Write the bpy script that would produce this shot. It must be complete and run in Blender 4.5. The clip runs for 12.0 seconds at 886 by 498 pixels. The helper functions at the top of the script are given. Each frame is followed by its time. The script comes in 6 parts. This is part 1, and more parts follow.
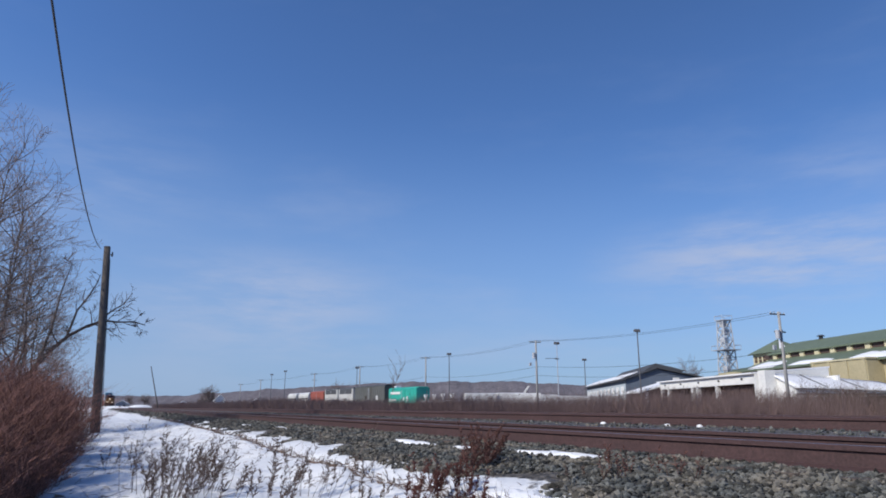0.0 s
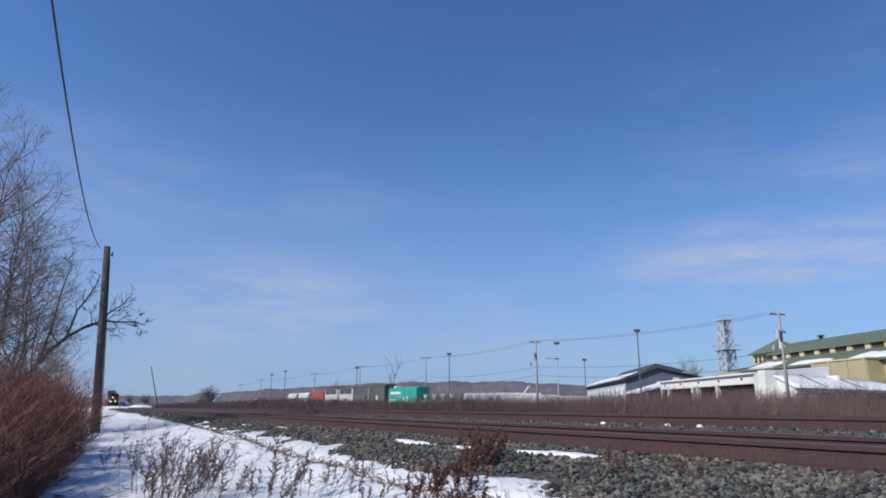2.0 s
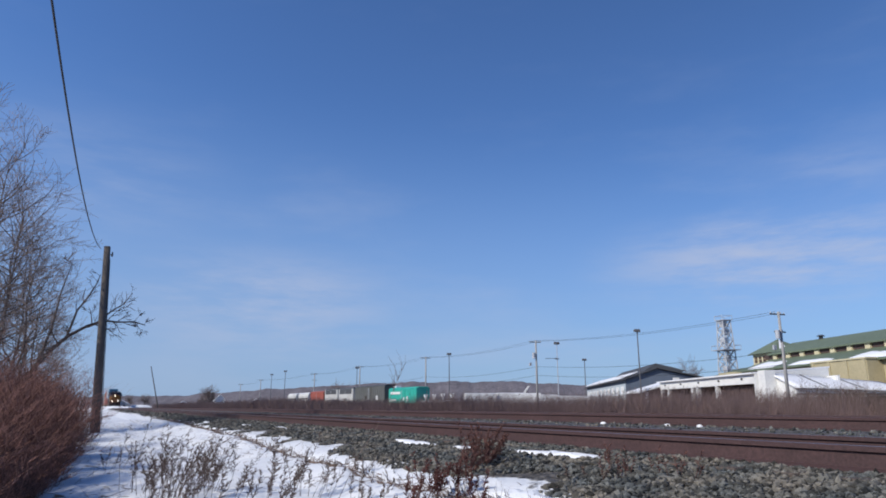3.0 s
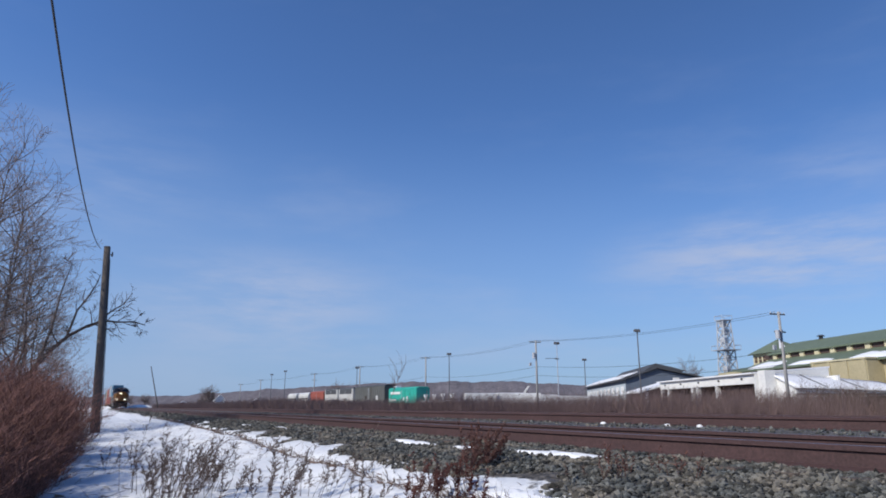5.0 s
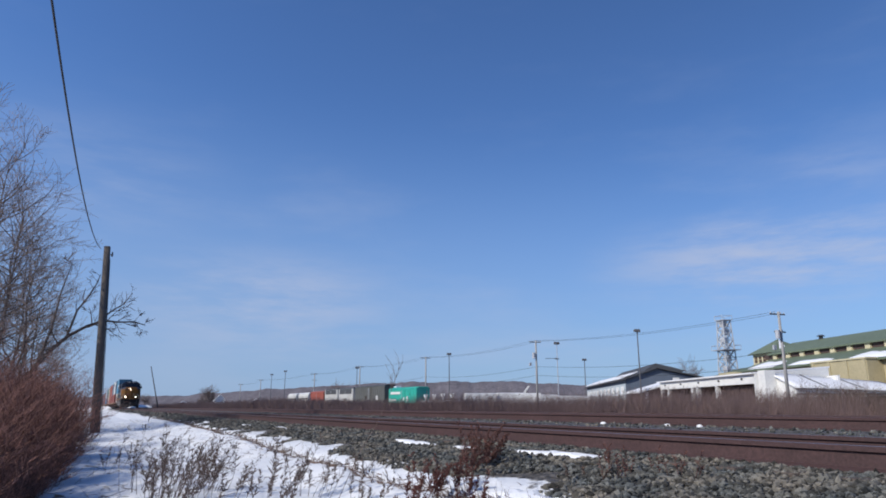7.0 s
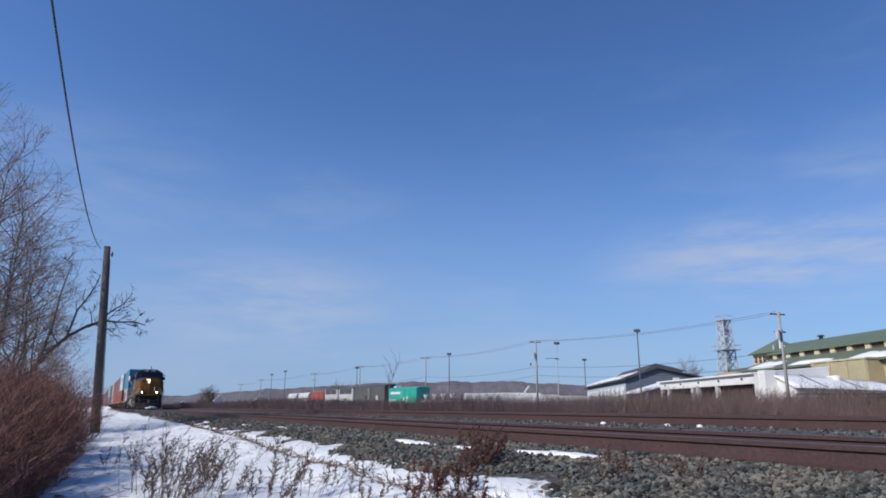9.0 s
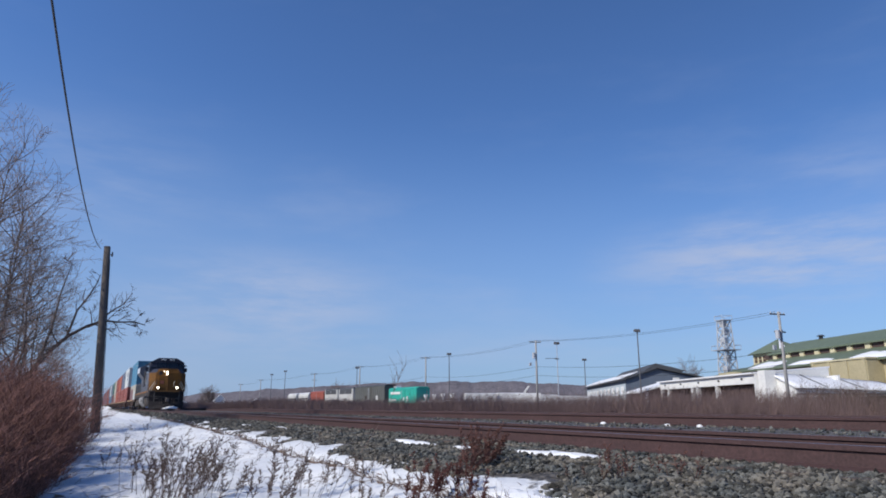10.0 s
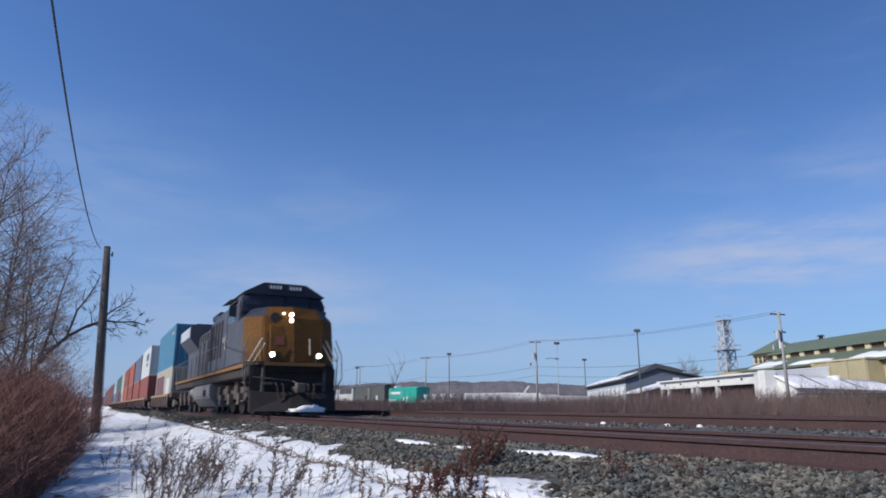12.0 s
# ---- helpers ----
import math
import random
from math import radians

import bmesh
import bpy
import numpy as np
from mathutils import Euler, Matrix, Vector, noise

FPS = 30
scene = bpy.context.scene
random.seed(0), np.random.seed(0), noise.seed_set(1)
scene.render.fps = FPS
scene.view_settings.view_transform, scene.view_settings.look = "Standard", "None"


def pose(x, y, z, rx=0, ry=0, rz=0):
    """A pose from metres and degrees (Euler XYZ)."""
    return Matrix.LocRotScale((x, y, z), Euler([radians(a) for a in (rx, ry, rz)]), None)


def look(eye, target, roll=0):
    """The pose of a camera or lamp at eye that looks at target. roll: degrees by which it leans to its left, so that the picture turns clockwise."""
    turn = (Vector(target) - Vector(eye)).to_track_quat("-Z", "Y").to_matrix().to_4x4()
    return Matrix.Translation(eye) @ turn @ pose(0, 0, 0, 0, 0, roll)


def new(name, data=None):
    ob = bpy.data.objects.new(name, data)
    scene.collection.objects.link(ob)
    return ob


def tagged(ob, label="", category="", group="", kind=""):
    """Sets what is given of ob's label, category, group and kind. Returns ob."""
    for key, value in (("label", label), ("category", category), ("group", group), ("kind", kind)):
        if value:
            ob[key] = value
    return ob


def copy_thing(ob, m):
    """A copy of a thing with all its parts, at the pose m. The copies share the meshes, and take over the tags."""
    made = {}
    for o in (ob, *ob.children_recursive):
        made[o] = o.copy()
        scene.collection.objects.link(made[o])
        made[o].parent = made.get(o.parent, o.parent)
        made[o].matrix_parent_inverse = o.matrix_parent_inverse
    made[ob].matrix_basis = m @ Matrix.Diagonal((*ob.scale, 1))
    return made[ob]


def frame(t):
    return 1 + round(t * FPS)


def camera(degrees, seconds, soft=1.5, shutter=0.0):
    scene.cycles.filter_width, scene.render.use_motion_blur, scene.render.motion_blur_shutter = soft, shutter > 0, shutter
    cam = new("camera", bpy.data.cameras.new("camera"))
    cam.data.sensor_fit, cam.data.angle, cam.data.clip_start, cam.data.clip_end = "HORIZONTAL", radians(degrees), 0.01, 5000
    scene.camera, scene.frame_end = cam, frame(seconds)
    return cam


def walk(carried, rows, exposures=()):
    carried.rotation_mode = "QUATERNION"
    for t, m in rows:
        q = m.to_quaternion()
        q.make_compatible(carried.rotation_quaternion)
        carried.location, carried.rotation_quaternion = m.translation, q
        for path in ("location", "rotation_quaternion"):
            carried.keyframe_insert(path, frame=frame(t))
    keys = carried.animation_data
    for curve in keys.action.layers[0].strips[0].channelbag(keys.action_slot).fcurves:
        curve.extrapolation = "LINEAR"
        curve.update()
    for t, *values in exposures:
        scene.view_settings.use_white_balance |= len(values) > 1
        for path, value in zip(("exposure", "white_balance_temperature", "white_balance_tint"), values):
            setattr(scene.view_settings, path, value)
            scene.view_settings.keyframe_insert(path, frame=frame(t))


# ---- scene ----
# The world's y axis is the camera's heading; the railway runs 27.56 degrees to its left.
cam = camera(68.11, 12.0, soft=1.8, shutter=0.3)
CAM = pose(0, 0, 1.0, 103.55, 0, 0)
walk(cam, [(0, CAM), (12, CAM)], exposures=[(0, 0.0), (12, 0.0)])
TR = pose(0, 0, 0, 0, 0, 27.558)          # railway frame: x across the tracks, y along them, away
SPEED, NOSE_END, LINE_X, RAIL_Z = 21.25, 21.66, 5.85, 0.721   # metres a second; where the front is at 12 s


def on_track(x, y, z, rz=0):
    return TR @ pose(x, y, z, 0, 0, rz)


# ---- light ----
SUN_EL, SUN_AZ = radians(36), radians(239)
world = bpy.data.worlds.new("winter_sky")
scene.world = world
world.use_nodes = True
wn = world.node_tree
wn.nodes.clear()


def node_in(tree, kind, operation="", data_type="", blend_type="", interpolation_type=""):
    """A new shader node with its mode set."""
    n = tree.nodes.new(kind)
    if operation:
        n.operation = operation
    if data_type:
        n.data_type = data_type
    if blend_type:
        n.blend_type = blend_type
    if interpolation_type:
        n.interpolation_type = interpolation_type
    return n


def wnode(kind, **modes):
    return node_in(wn, kind, **modes)


sky = wnode("ShaderNodeTexSky")
sky.sky_type, sky.sun_disc, sky.sun_elevation, sky.sun_rotation = "NISHITA", False, SUN_EL, SUN_AZ
sky.altitude, sky.air_density, sky.dust_density, sky.ozone_density = 100, 1.0, 0.1, 3.0
coord = wnode("ShaderNodeTexCoord")
way = coord.outputs["Generated"]


def wlink(a, b):
    wn.links.new(a, b)


def wmap(source, lo, hi, a, b, kind="SMOOTHSTEP"):
    n = wnode("ShaderNodeMapRange", interpolation_type=kind)
    for key, value in (("From Min", lo), ("From Max", hi), ("To Min", a), ("To Max", b)):
        n.inputs[key].default_value = value
    wlink(source, n.inputs["Value"])
    return n.outputs["Result"]


def wmath(op, a, b):
    n = wnode("ShaderNodeMath", operation=op)
    for k, v in enumerate((a, b)):
        if isinstance(v, (int, float)):
            n.inputs[k].default_value = v
        else:
            wlink(v, n.inputs[k])
    return n.outputs["Value"]


def wmix(factor, a, b, blend="MIX"):
    n = wnode("ShaderNodeMix", data_type="RGBA", blend_type=blend)
    for key, v in (("Factor", factor), ("A", a), ("B", b)):
        if isinstance(v, (int, float, tuple)):
            n.inputs[key].default_value = v
        else:
            wlink(v, n.inputs[key])
    return n.outputs["Result"]


def wnoise(scale, stretch, detail=9, rough=0.58):
    m = wnode("ShaderNodeMapping")
    m.inputs["Scale"].default_value = stretch
    wlink(way, m.inputs["Vector"])
    n = wnode("ShaderNodeTexNoise")
    for key, v in (("Scale", scale), ("Detail", detail), ("Roughness", rough)):
        n.inputs[key].default_value = v
    wlink(m.outputs["Vector"], n.inputs["Vector"])
    return n.outputs["Fac"]


def cloud_bank(centre, reach):
    """How far a direction lies inside a soft bank of cloud: 1 in its middle, 0 outside."""
    off = wnode("ShaderNodeVectorMath", operation="SUBTRACT")
    off.inputs[1].default_value = centre
    wlink(way, off.inputs[0])
    size = wnode("ShaderNodeVectorMath", operation="DIVIDE")
    size.inputs[1].default_value = reach
    wlink(off.outputs["Vector"], size.inputs[0])
    far = wnode("ShaderNodeVectorMath", operation="LENGTH")
    wlink(size.outputs["Vector"], far.inputs[0])
    return wmap(far.outputs["Value"], 0.1, 1.0, 1.0, 0.0)


axes = wnode("ShaderNodeSeparateXYZ")
wlink(way, axes.inputs["Vector"])
# the haze stands higher on the sunny side
level = wmath("ADD", axes.outputs["Z"], wmath("MULTIPLY", axes.outputs["X"], 0.10))
haze = wmap(level, -0.06, 0.44, 0.84, 0.0)
tone = wnode("ShaderNodeVectorMath", operation="SCALE")
wlink(wmix(1.0, sky.outputs["Color"], (0.76, 1.03, 1.44, 1), "MULTIPLY"), tone.inputs[0])
wlink(wmap(axes.outputs["X"], -0.7, 0.7, 1.04, 0.86), tone.inputs["Scale"])
veiled = wmix(haze, tone.outputs["Vector"], (2.62, 3.85, 6.2, 1))
banks = (((0.455, 0.80, 0.195), (0.30, 0.8, 0.10), 1.2), ((0.50, 0.78, 0.30), (0.11, 0.6, 0.05), 0.35), ((-0.27, 0.90, 0.15), (0.26, 0.8, 0.10), 0.9),
         ((-0.48, 0.80, 0.30), (0.22, 0.8, 0.11), 0.35), ((0.02, 0.95, 0.085), (0.6, 0.8, 0.04), 0.35))
streaks = wmap(wnoise(3.4, (1.2, 1.2, 6.0), 10, 0.62), 0.33, 0.66, 0.1, 1.0)
amount = 0.0
for centre, reach, much in banks:
    amount = wmath("ADD", wmath("MULTIPLY", cloud_bank(centre, reach), much), amount)
thin = wmath("MULTIPLY", wmap(wnoise(1.9, (1.3, 1.6, 5.0)), 0.46, 0.78, 0.0, 0.20), wmap(axes.outputs["Z"], 0.15, 0.55, 1.0, 0.35))
cover = wmath("MINIMUM", wmath("ADD", wmath("MULTIPLY", wmath("MULTIPLY", amount, streaks), 0.70), thin), 0.75)
back = wnode("ShaderNodeBackground")
back.inputs["Strength"].default_value = 0.1
wlink(wmix(cover, veiled, (4.7, 5.3, 7.0, 1)), back.inputs["Color"])
wout = wnode("ShaderNodeOutputWorld")
wlink(back.outputs["Background"], wout.inputs["Surface"])

sun_data = bpy.data.lights.new("sun", "SUN")
sun_data.energy, sun_data.angle, sun_data.color = 3.9, radians(0.5), (1.0, 0.93, 0.82)
sun = new("sun", sun_data)
sun_way = Vector((math.sin(SUN_AZ) * math.cos(SUN_EL), math.cos(SUN_AZ) * math.cos(SUN_EL), math.sin(SUN_EL)))
sun.matrix_world = look(sun_way * 60, (0, 0, 0))


# ---- materials ----
def mat(name, colour, rough=0.7, metal=0.0, vary=0.25, scale=3.0, fine=60.0, bump=0.25, second=None, patch=0.5, spread=0.12,
        glow=0.0, random_tint=0.0, spec=0.5, depth=0.01):
    """A surface with stains at a large scale, grain at a small one, fine relief, and worn patches of a second colour."""
    m = bpy.data.materials.new(name)
    m.use_nodes = True
    t = m.node_tree
    bsdf = t.nodes["Principled BSDF"]
    link = t.links.new

    def add(kind, **modes):
        return node_in(t, kind, **modes)
    co = add("ShaderNodeTexCoord").outputs["Object"]
    big, small = add("ShaderNodeTexNoise"), add("ShaderNodeTexNoise")
    for n, s, d in ((big, scale, 5), (small, fine, 3)):
        n.inputs["Scale"].default_value, n.inputs["Detail"].default_value = s, d
        link(co, n.inputs["Vector"])
    c2 = second or tuple(c * 0.55 for c in colour)
    ramp = add("ShaderNodeValToRGB")
    ramp.color_ramp.elements[0].position, ramp.color_ramp.elements[1].position = patch - spread, patch + spread
    link(big.outputs["Fac"], ramp.inputs["Fac"])
    base = add("ShaderNodeMix", data_type="RGBA")
    base.inputs["A"].default_value, base.inputs["B"].default_value = (*c2, 1), (*colour, 1)
    if second:
        link(ramp.outputs["Color"], base.inputs["Factor"])
    else:
        amount = add("ShaderNodeMapRange")
        amount.inputs["To Min"].default_value = 1 - vary
        link(ramp.outputs["Color"], amount.inputs["Value"])
        link(amount.outputs["Result"], base.inputs["Factor"])
    grain = add("ShaderNodeMapRange")
    grain.inputs["From Min"].default_value, grain.inputs["From Max"].default_value = 0.25, 0.75
    grain.inputs["To Min"].default_value, grain.inputs["To Max"].default_value = 1 - vary, 1 + vary
    link(small.outputs["Fac"], grain.inputs["Value"])
    out = add("ShaderNodeVectorMath", operation="SCALE")
    link(base.outputs["Result"], out.inputs[0])
    link(grain.outputs["Result"], out.inputs["Scale"])
    last = out.outputs["Vector"]
    if random_tint:
        isl = add("ShaderNodeNewGeometry").outputs["Random Per Island"]
        mr = add("ShaderNodeMapRange")
        mr.inputs["To Min"].default_value, mr.inputs["To Max"].default_value = 1 - random_tint, 1 + random_tint
        link(isl, mr.inputs["Value"])
        tint = add("ShaderNodeVectorMath", operation="SCALE")
        link(last, tint.inputs[0])
        link(mr.outputs["Result"], tint.inputs["Scale"])
        last = tint.outputs["Vector"]
    link(last, bsdf.inputs["Base Color"])
    bsdf.inputs["Roughness"].default_value, bsdf.inputs["Metallic"].default_value = rough, metal
    bsdf.inputs["Specular IOR Level"].default_value = spec
    if glow:
        bsdf.inputs["Emission Color"].default_value, bsdf.inputs["Emission Strength"].default_value = (1, 0.88, 0.7, 1), glow
    if bump:
        bp = add("ShaderNodeBump")
        bp.inputs["Strength"].default_value, bp.inputs["Distance"].default_value = bump, depth
        link(small.outputs["Fac"], bp.inputs["Height"])
        link(bp.outputs["Normal"], bsdf.inputs["Normal"])
    return m


def ground_material():
    """Snow beside the line, grey ballast under it, brown winter soil with snow remnants beyond."""
    m = bpy.data.materials.new("snow_ballast_soil")
    m.use_nodes = True
    t = m.node_tree
    bsdf = t.nodes["Principled BSDF"]
    link = t.links.new

    def add(kind, **modes):
        return node_in(t, kind, **modes)

    def math_node(op, a, b=None):
        n = add("ShaderNodeMath", operation=op)
        for i, v in enumerate((a, b)):
            if v is None:
                continue
            if isinstance(v, (int, float)):
                n.inputs[i].default_value = v
            else:
                link(v, n.inputs[i])
        return n.outputs["Value"]

    def noise_at(s, d=5, r=0.55):
        n = add("ShaderNodeTexNoise")
        n.inputs["Scale"].default_value, n.inputs["Detail"].default_value, n.inputs["Roughness"].default_value = s, d, r
        link(co, n.inputs["Vector"])
        return n.outputs["Fac"]

    def step(v, lo, hi):
        n = add("ShaderNodeMapRange", interpolation_type="SMOOTHSTEP")
        n.inputs["From Min"].default_value, n.inputs["From Max"].default_value = lo, hi
        link(v, n.inputs["Value"])
        return n.outputs["Result"]

    def mix(f, a, b):
        n = add("ShaderNodeMix", data_type="RGBA")
        link(f, n.inputs["Factor"])
        for k, v in (("A", a), ("B", b)):
            if isinstance(v, tuple):
                n.inputs[k].default_value = (*v, 1)
            else:
                link(v, n.inputs[k])
        return n.outputs["Result"]
    co = add("ShaderNodeTexCoord").outputs["Object"]
    xyz = add("ShaderNodeSeparateXYZ")
    link(co, xyz.inputs["Vector"])
    x = xyz.outputs["X"]
    wob = math_node("MULTIPLY", math_node("SUBTRACT", noise_at(0.8, 7, 0.65), 0.5), 2.2)
    # the snow reaches further up the bank beyond the first ten metres
    edge = math_node("SUBTRACT", math_node("ADD", x, wob), math_node("MULTIPLY", step(xyz.outputs["Y"], 8.5, 12.0), 0.3))
    bare = step(edge, 3.28, 3.40)
    rock = add("ShaderNodeTexVoronoi")
    rock.inputs["Scale"].default_value = 16
    link(co, rock.inputs["Vector"])
    stone = mix(step(noise_at(9, 6), 0.35, 0.65), (0.055, 0.05, 0.047), (0.15, 0.14, 0.13))
    snow = mix(step(noise_at(1.6, 6), 0.3, 0.7), (0.66, 0.68, 0.71), (0.77, 0.78, 0.79))
    straw = step(math_node("ADD", noise_at(3.5, 9, 0.75), math_node("MULTIPLY", noise_at(0.7, 3), 0.3)), 0.745, 0.80)
    snow = mix(straw, snow, (0.16, 0.125, 0.09))
    soil = mix(step(noise_at(0.4, 8, 0.7), 0.35, 0.6), (0.10, 0.065, 0.05), (0.17, 0.115, 0.085))
    rest = step(noise_at(0.06, 7, 0.65), 0.60, 0.66)
    soil = mix(rest, soil, (0.75, 0.77, 0.8))
    far = step(math_node("ADD", x, math_node("MULTIPLY", wob, 0.6)), 13.2, 13.8)
    c = mix(far, mix(bare, snow, stone), soil)
    link(c, bsdf.inputs["Base Color"])
    bsdf.inputs["Roughness"].default_value = 0.85
    bsdf.inputs["Specular IOR Level"].default_value = 0.25
    bp = add("ShaderNodeBump")
    bp.inputs["Strength"].default_value, bp.inputs["Distance"].default_value = 0.6, 0.06
    h = math_node("ADD", math_node("MULTIPLY", noise_at(5, 8, 0.6), 1.0), math_node("MULTIPLY", math_node("MULTIPLY", rock.outputs["Distance"], bare), 1.2))
    link(h, bp.inputs["Height"])
    link(bp.outputs["Normal"], bsdf.inputs["Normal"])
    return m


M_GROUND = ground_material()
M_SNOW = mat("snow", (0.80, 0.81, 0.83), 0.8, vary=0.05, scale=2, fine=30, bump=0.5, spec=0.25, depth=0.02)
M_STONE = mat("ballast_stone", (0.125, 0.112, 0.092), 0.9, vary=0.3, scale=2, fine=90, bump=0.4, second=(0.075, 0.080, 0.077), random_tint=0.85, spec=0.3)
M_RUST = mat("rusty_rail_steel", (0.066, 0.034, 0.034), 0.75, vary=0.35, scale=2, fine=45, bump=0.3)
M_HEAD = mat("worn_rail_head", (0.24, 0.235, 0.25), 0.38, metal=0.8, vary=0.2, scale=1.2, fine=20, bump=0.1)
M_TIE = mat("weathered_tie_wood", (0.09, 0.068, 0.055), 0.9, vary=0.4, scale=3, fine=50, bump=0.6)
# Paler than the other pole wood: direct sun is put into the colour.
M_SUNLITPOLE = mat("sunlit_pole_wood", (0.35, 0.345, 0.34), 0.9, vary=0.3, scale=1.0, fine=20, bump=0.4)
M_POLE = mat("weathered_pole_wood", (0.10, 0.086, 0.078), 0.9, vary=0.45, scale=1.5, fine=35, bump=0.6)
M_CABLE = mat("black_cable", (0.03, 0.03, 0.032), 0.6, vary=0.2)
M_BARK = mat("grey_brown_bark", (0.125, 0.098, 0.087), 0.9, vary=0.4, scale=3, fine=40, bump=0.6, spec=0.2)
M_TWIG = mat("bare_twigs", (0.25, 0.20, 0.18), 0.9, vary=0.2, random_tint=0.35, bump=0, spec=0.2)
M_SHRUB = mat("red_brown_shrub_stems", (0.225, 0.115, 0.09), 0.85, vary=0.2, random_tint=0.75, bump=0, spec=0.15)
M_WEED = mat("dry_brown_weed", (0.145, 0.105, 0.088), 0.9, vary=0.2, random_tint=0.4, bump=0, spec=0.2)
M_REDWEED = mat("dark_red_dock_weed", (0.125, 0.052, 0.043), 0.9, vary=0.2, random_tint=0.5, bump=0, spec=0.2)
M_RUSTWEED = mat("rust_red_weed", (0.15, 0.075, 0.062), 0.9, vary=0.2, random_tint=0.5, bump=0, spec=0.2)
M_STRAW = mat("pale_straw", (0.27, 0.21, 0.155), 0.9, vary=0.2, random_tint=0.4, bump=0, spec=0.2)
M_FIELD = mat("reddish_dry_grass", (0.225, 0.155, 0.138), 0.9, vary=0.2, random_tint=0.35, bump=0, spec=0.2)
# Distance haze is mixed into this colour, lifting and bluing the bare woods.
M_HAZEWOODS = mat("hazed_bare_woods", (0.18, 0.165, 0.18), 0.95, vary=0.4, scale=0.03, fine=0.25, bump=0, spec=0.1)

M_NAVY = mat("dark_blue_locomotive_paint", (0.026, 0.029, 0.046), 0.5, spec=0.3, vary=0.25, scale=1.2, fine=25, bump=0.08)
M_YELLOW = mat("yellow_locomotive_paint", (0.165, 0.070, 0.012), 0.7, spec=0.2, vary=0.3, second=(0.085, 0.042, 0.016), patch=0.47, spread=0.22, scale=1.1, fine=14, bump=0.08)
# Lighter and greyer than the dark blue of the cab front and roof.
M_GREYPAINT = mat("grey_blue_body_paint", (0.085, 0.092, 0.115), 0.65, spec=0.25, vary=0.35, scale=1.2, fine=20, bump=0.08)
M_BLACK = mat("grimy_black_steel", (0.066, 0.056, 0.053), 0.9, spec=0.15, vary=0.4, scale=2, fine=30, bump=0.2)
M_PILOT = mat("black_pilot_steel", (0.036, 0.032, 0.033), 0.85, spec=0.15, vary=0.4, scale=2, fine=30, bump=0.2)
M_DIRT = mat("dusty_truck_steel", (0.11, 0.092, 0.082), 0.85, vary=0.4, scale=2, fine=30, bump=0.3)
M_TANK = mat("dusty_light_grey_tank", (0.23, 0.22, 0.215), 0.7, vary=0.3, scale=1.3, fine=18, bump=0.1)
M_GLASS = mat("dark_cab_glass", (0.012, 0.014, 0.018), 0.08, vary=0.1, bump=0)
M_LAMP = mat("lit_headlamp", (0.9, 0.85, 0.7), 0.3, vary=0.0, bump=0, glow=9)
M_HAND = mat("pale_handrail_paint", (0.55, 0.5, 0.4), 0.5, vary=0.2, bump=0)
M_YELLOWTRIM = mat("dusty_yellow_stripe_paint", (0.25, 0.12, 0.04), 0.7, vary=0.3, scale=1.5, fine=20, bump=0.08, spec=0.25)
M_WHITE = mat("white_marking_paint", (0.72, 0.72, 0.7), 0.6, vary=0.1, bump=0)
M_REDMARK = mat("faded_red_marking", (0.20, 0.055, 0.03), 0.6, vary=0.2, bump=0)
M_WHEEL = mat("wheel_steel", (0.10, 0.075, 0.06), 0.6, metal=0.5, vary=0.3, bump=0.1)
M_WELL = mat("brown_well_car_paint", (0.10, 0.062, 0.05), 0.75, vary=0.35, scale=1.5, fine=15, bump=0.15)
M_SILL = mat("ochre_sill_stripe", (0.33, 0.20, 0.09), 0.7, vary=0.3, scale=2, bump=0.1)
C_TEAL = mat("sky_blue_container_paint", (0.055, 0.185, 0.29), 0.55, vary=0.2, scale=0.8, fine=14, bump=0.08)
C_CREAM = mat("cream_container_paint", (0.38, 0.35, 0.28), 0.55, vary=0.2, scale=0.8, fine=14, bump=0.08)
C_WHITE = mat("off_white_container_paint", (0.50, 0.52, 0.51), 0.55, vary=0.15, scale=0.8, fine=14, bump=0.08)
C_SLATE = mat("slate_blue_container_paint", (0.10, 0.12, 0.17), 0.55, vary=0.2, scale=0.8, fine=14, bump=0.08)
C_RED = mat("brick_red_container_paint", (0.24, 0.062, 0.046), 0.55, vary=0.25, scale=0.8, fine=14, bump=0.08)
C_ORANGE = mat("orange_red_container_paint", (0.33, 0.085, 0.046), 0.55, vary=0.25, scale=0.8, fine=14, bump=0.08)
C_BROWN = mat("maroon_container_paint", (0.14, 0.045, 0.04), 0.55, vary=0.25, scale=0.8, fine=14, bump=0.08)
C_GREEN = mat("dark_green_container_paint", (0.03, 0.12, 0.10), 0.55, vary=0.25, scale=0.8, fine=14, bump=0.08)

M_TEALCAR = mat("teal_green_car_paint", (0.03, 0.40, 0.31), 0.5, vary=0.15, scale=0.6, fine=10, bump=0.05)
M_GREYCAR = mat("weathered_grey_car_paint", (0.11, 0.115, 0.11), 0.7, vary=0.3, scale=0.6, fine=10, bump=0.1)
M_REDCAR = mat("rust_red_car_paint", (0.33, 0.09, 0.065), 0.7, vary=0.3, scale=0.6, fine=10, bump=0.1)
M_LIGHTCAR = mat("pale_grey_car_paint", (0.56, 0.56, 0.54), 0.6, vary=0.2, scale=0.6, fine=10, bump=0.1)
M_ROOFGREEN = mat("green_metal_roofing", (0.14, 0.175, 0.115), 0.6, vary=0.2, scale=0.15, fine=3, bump=0.1)
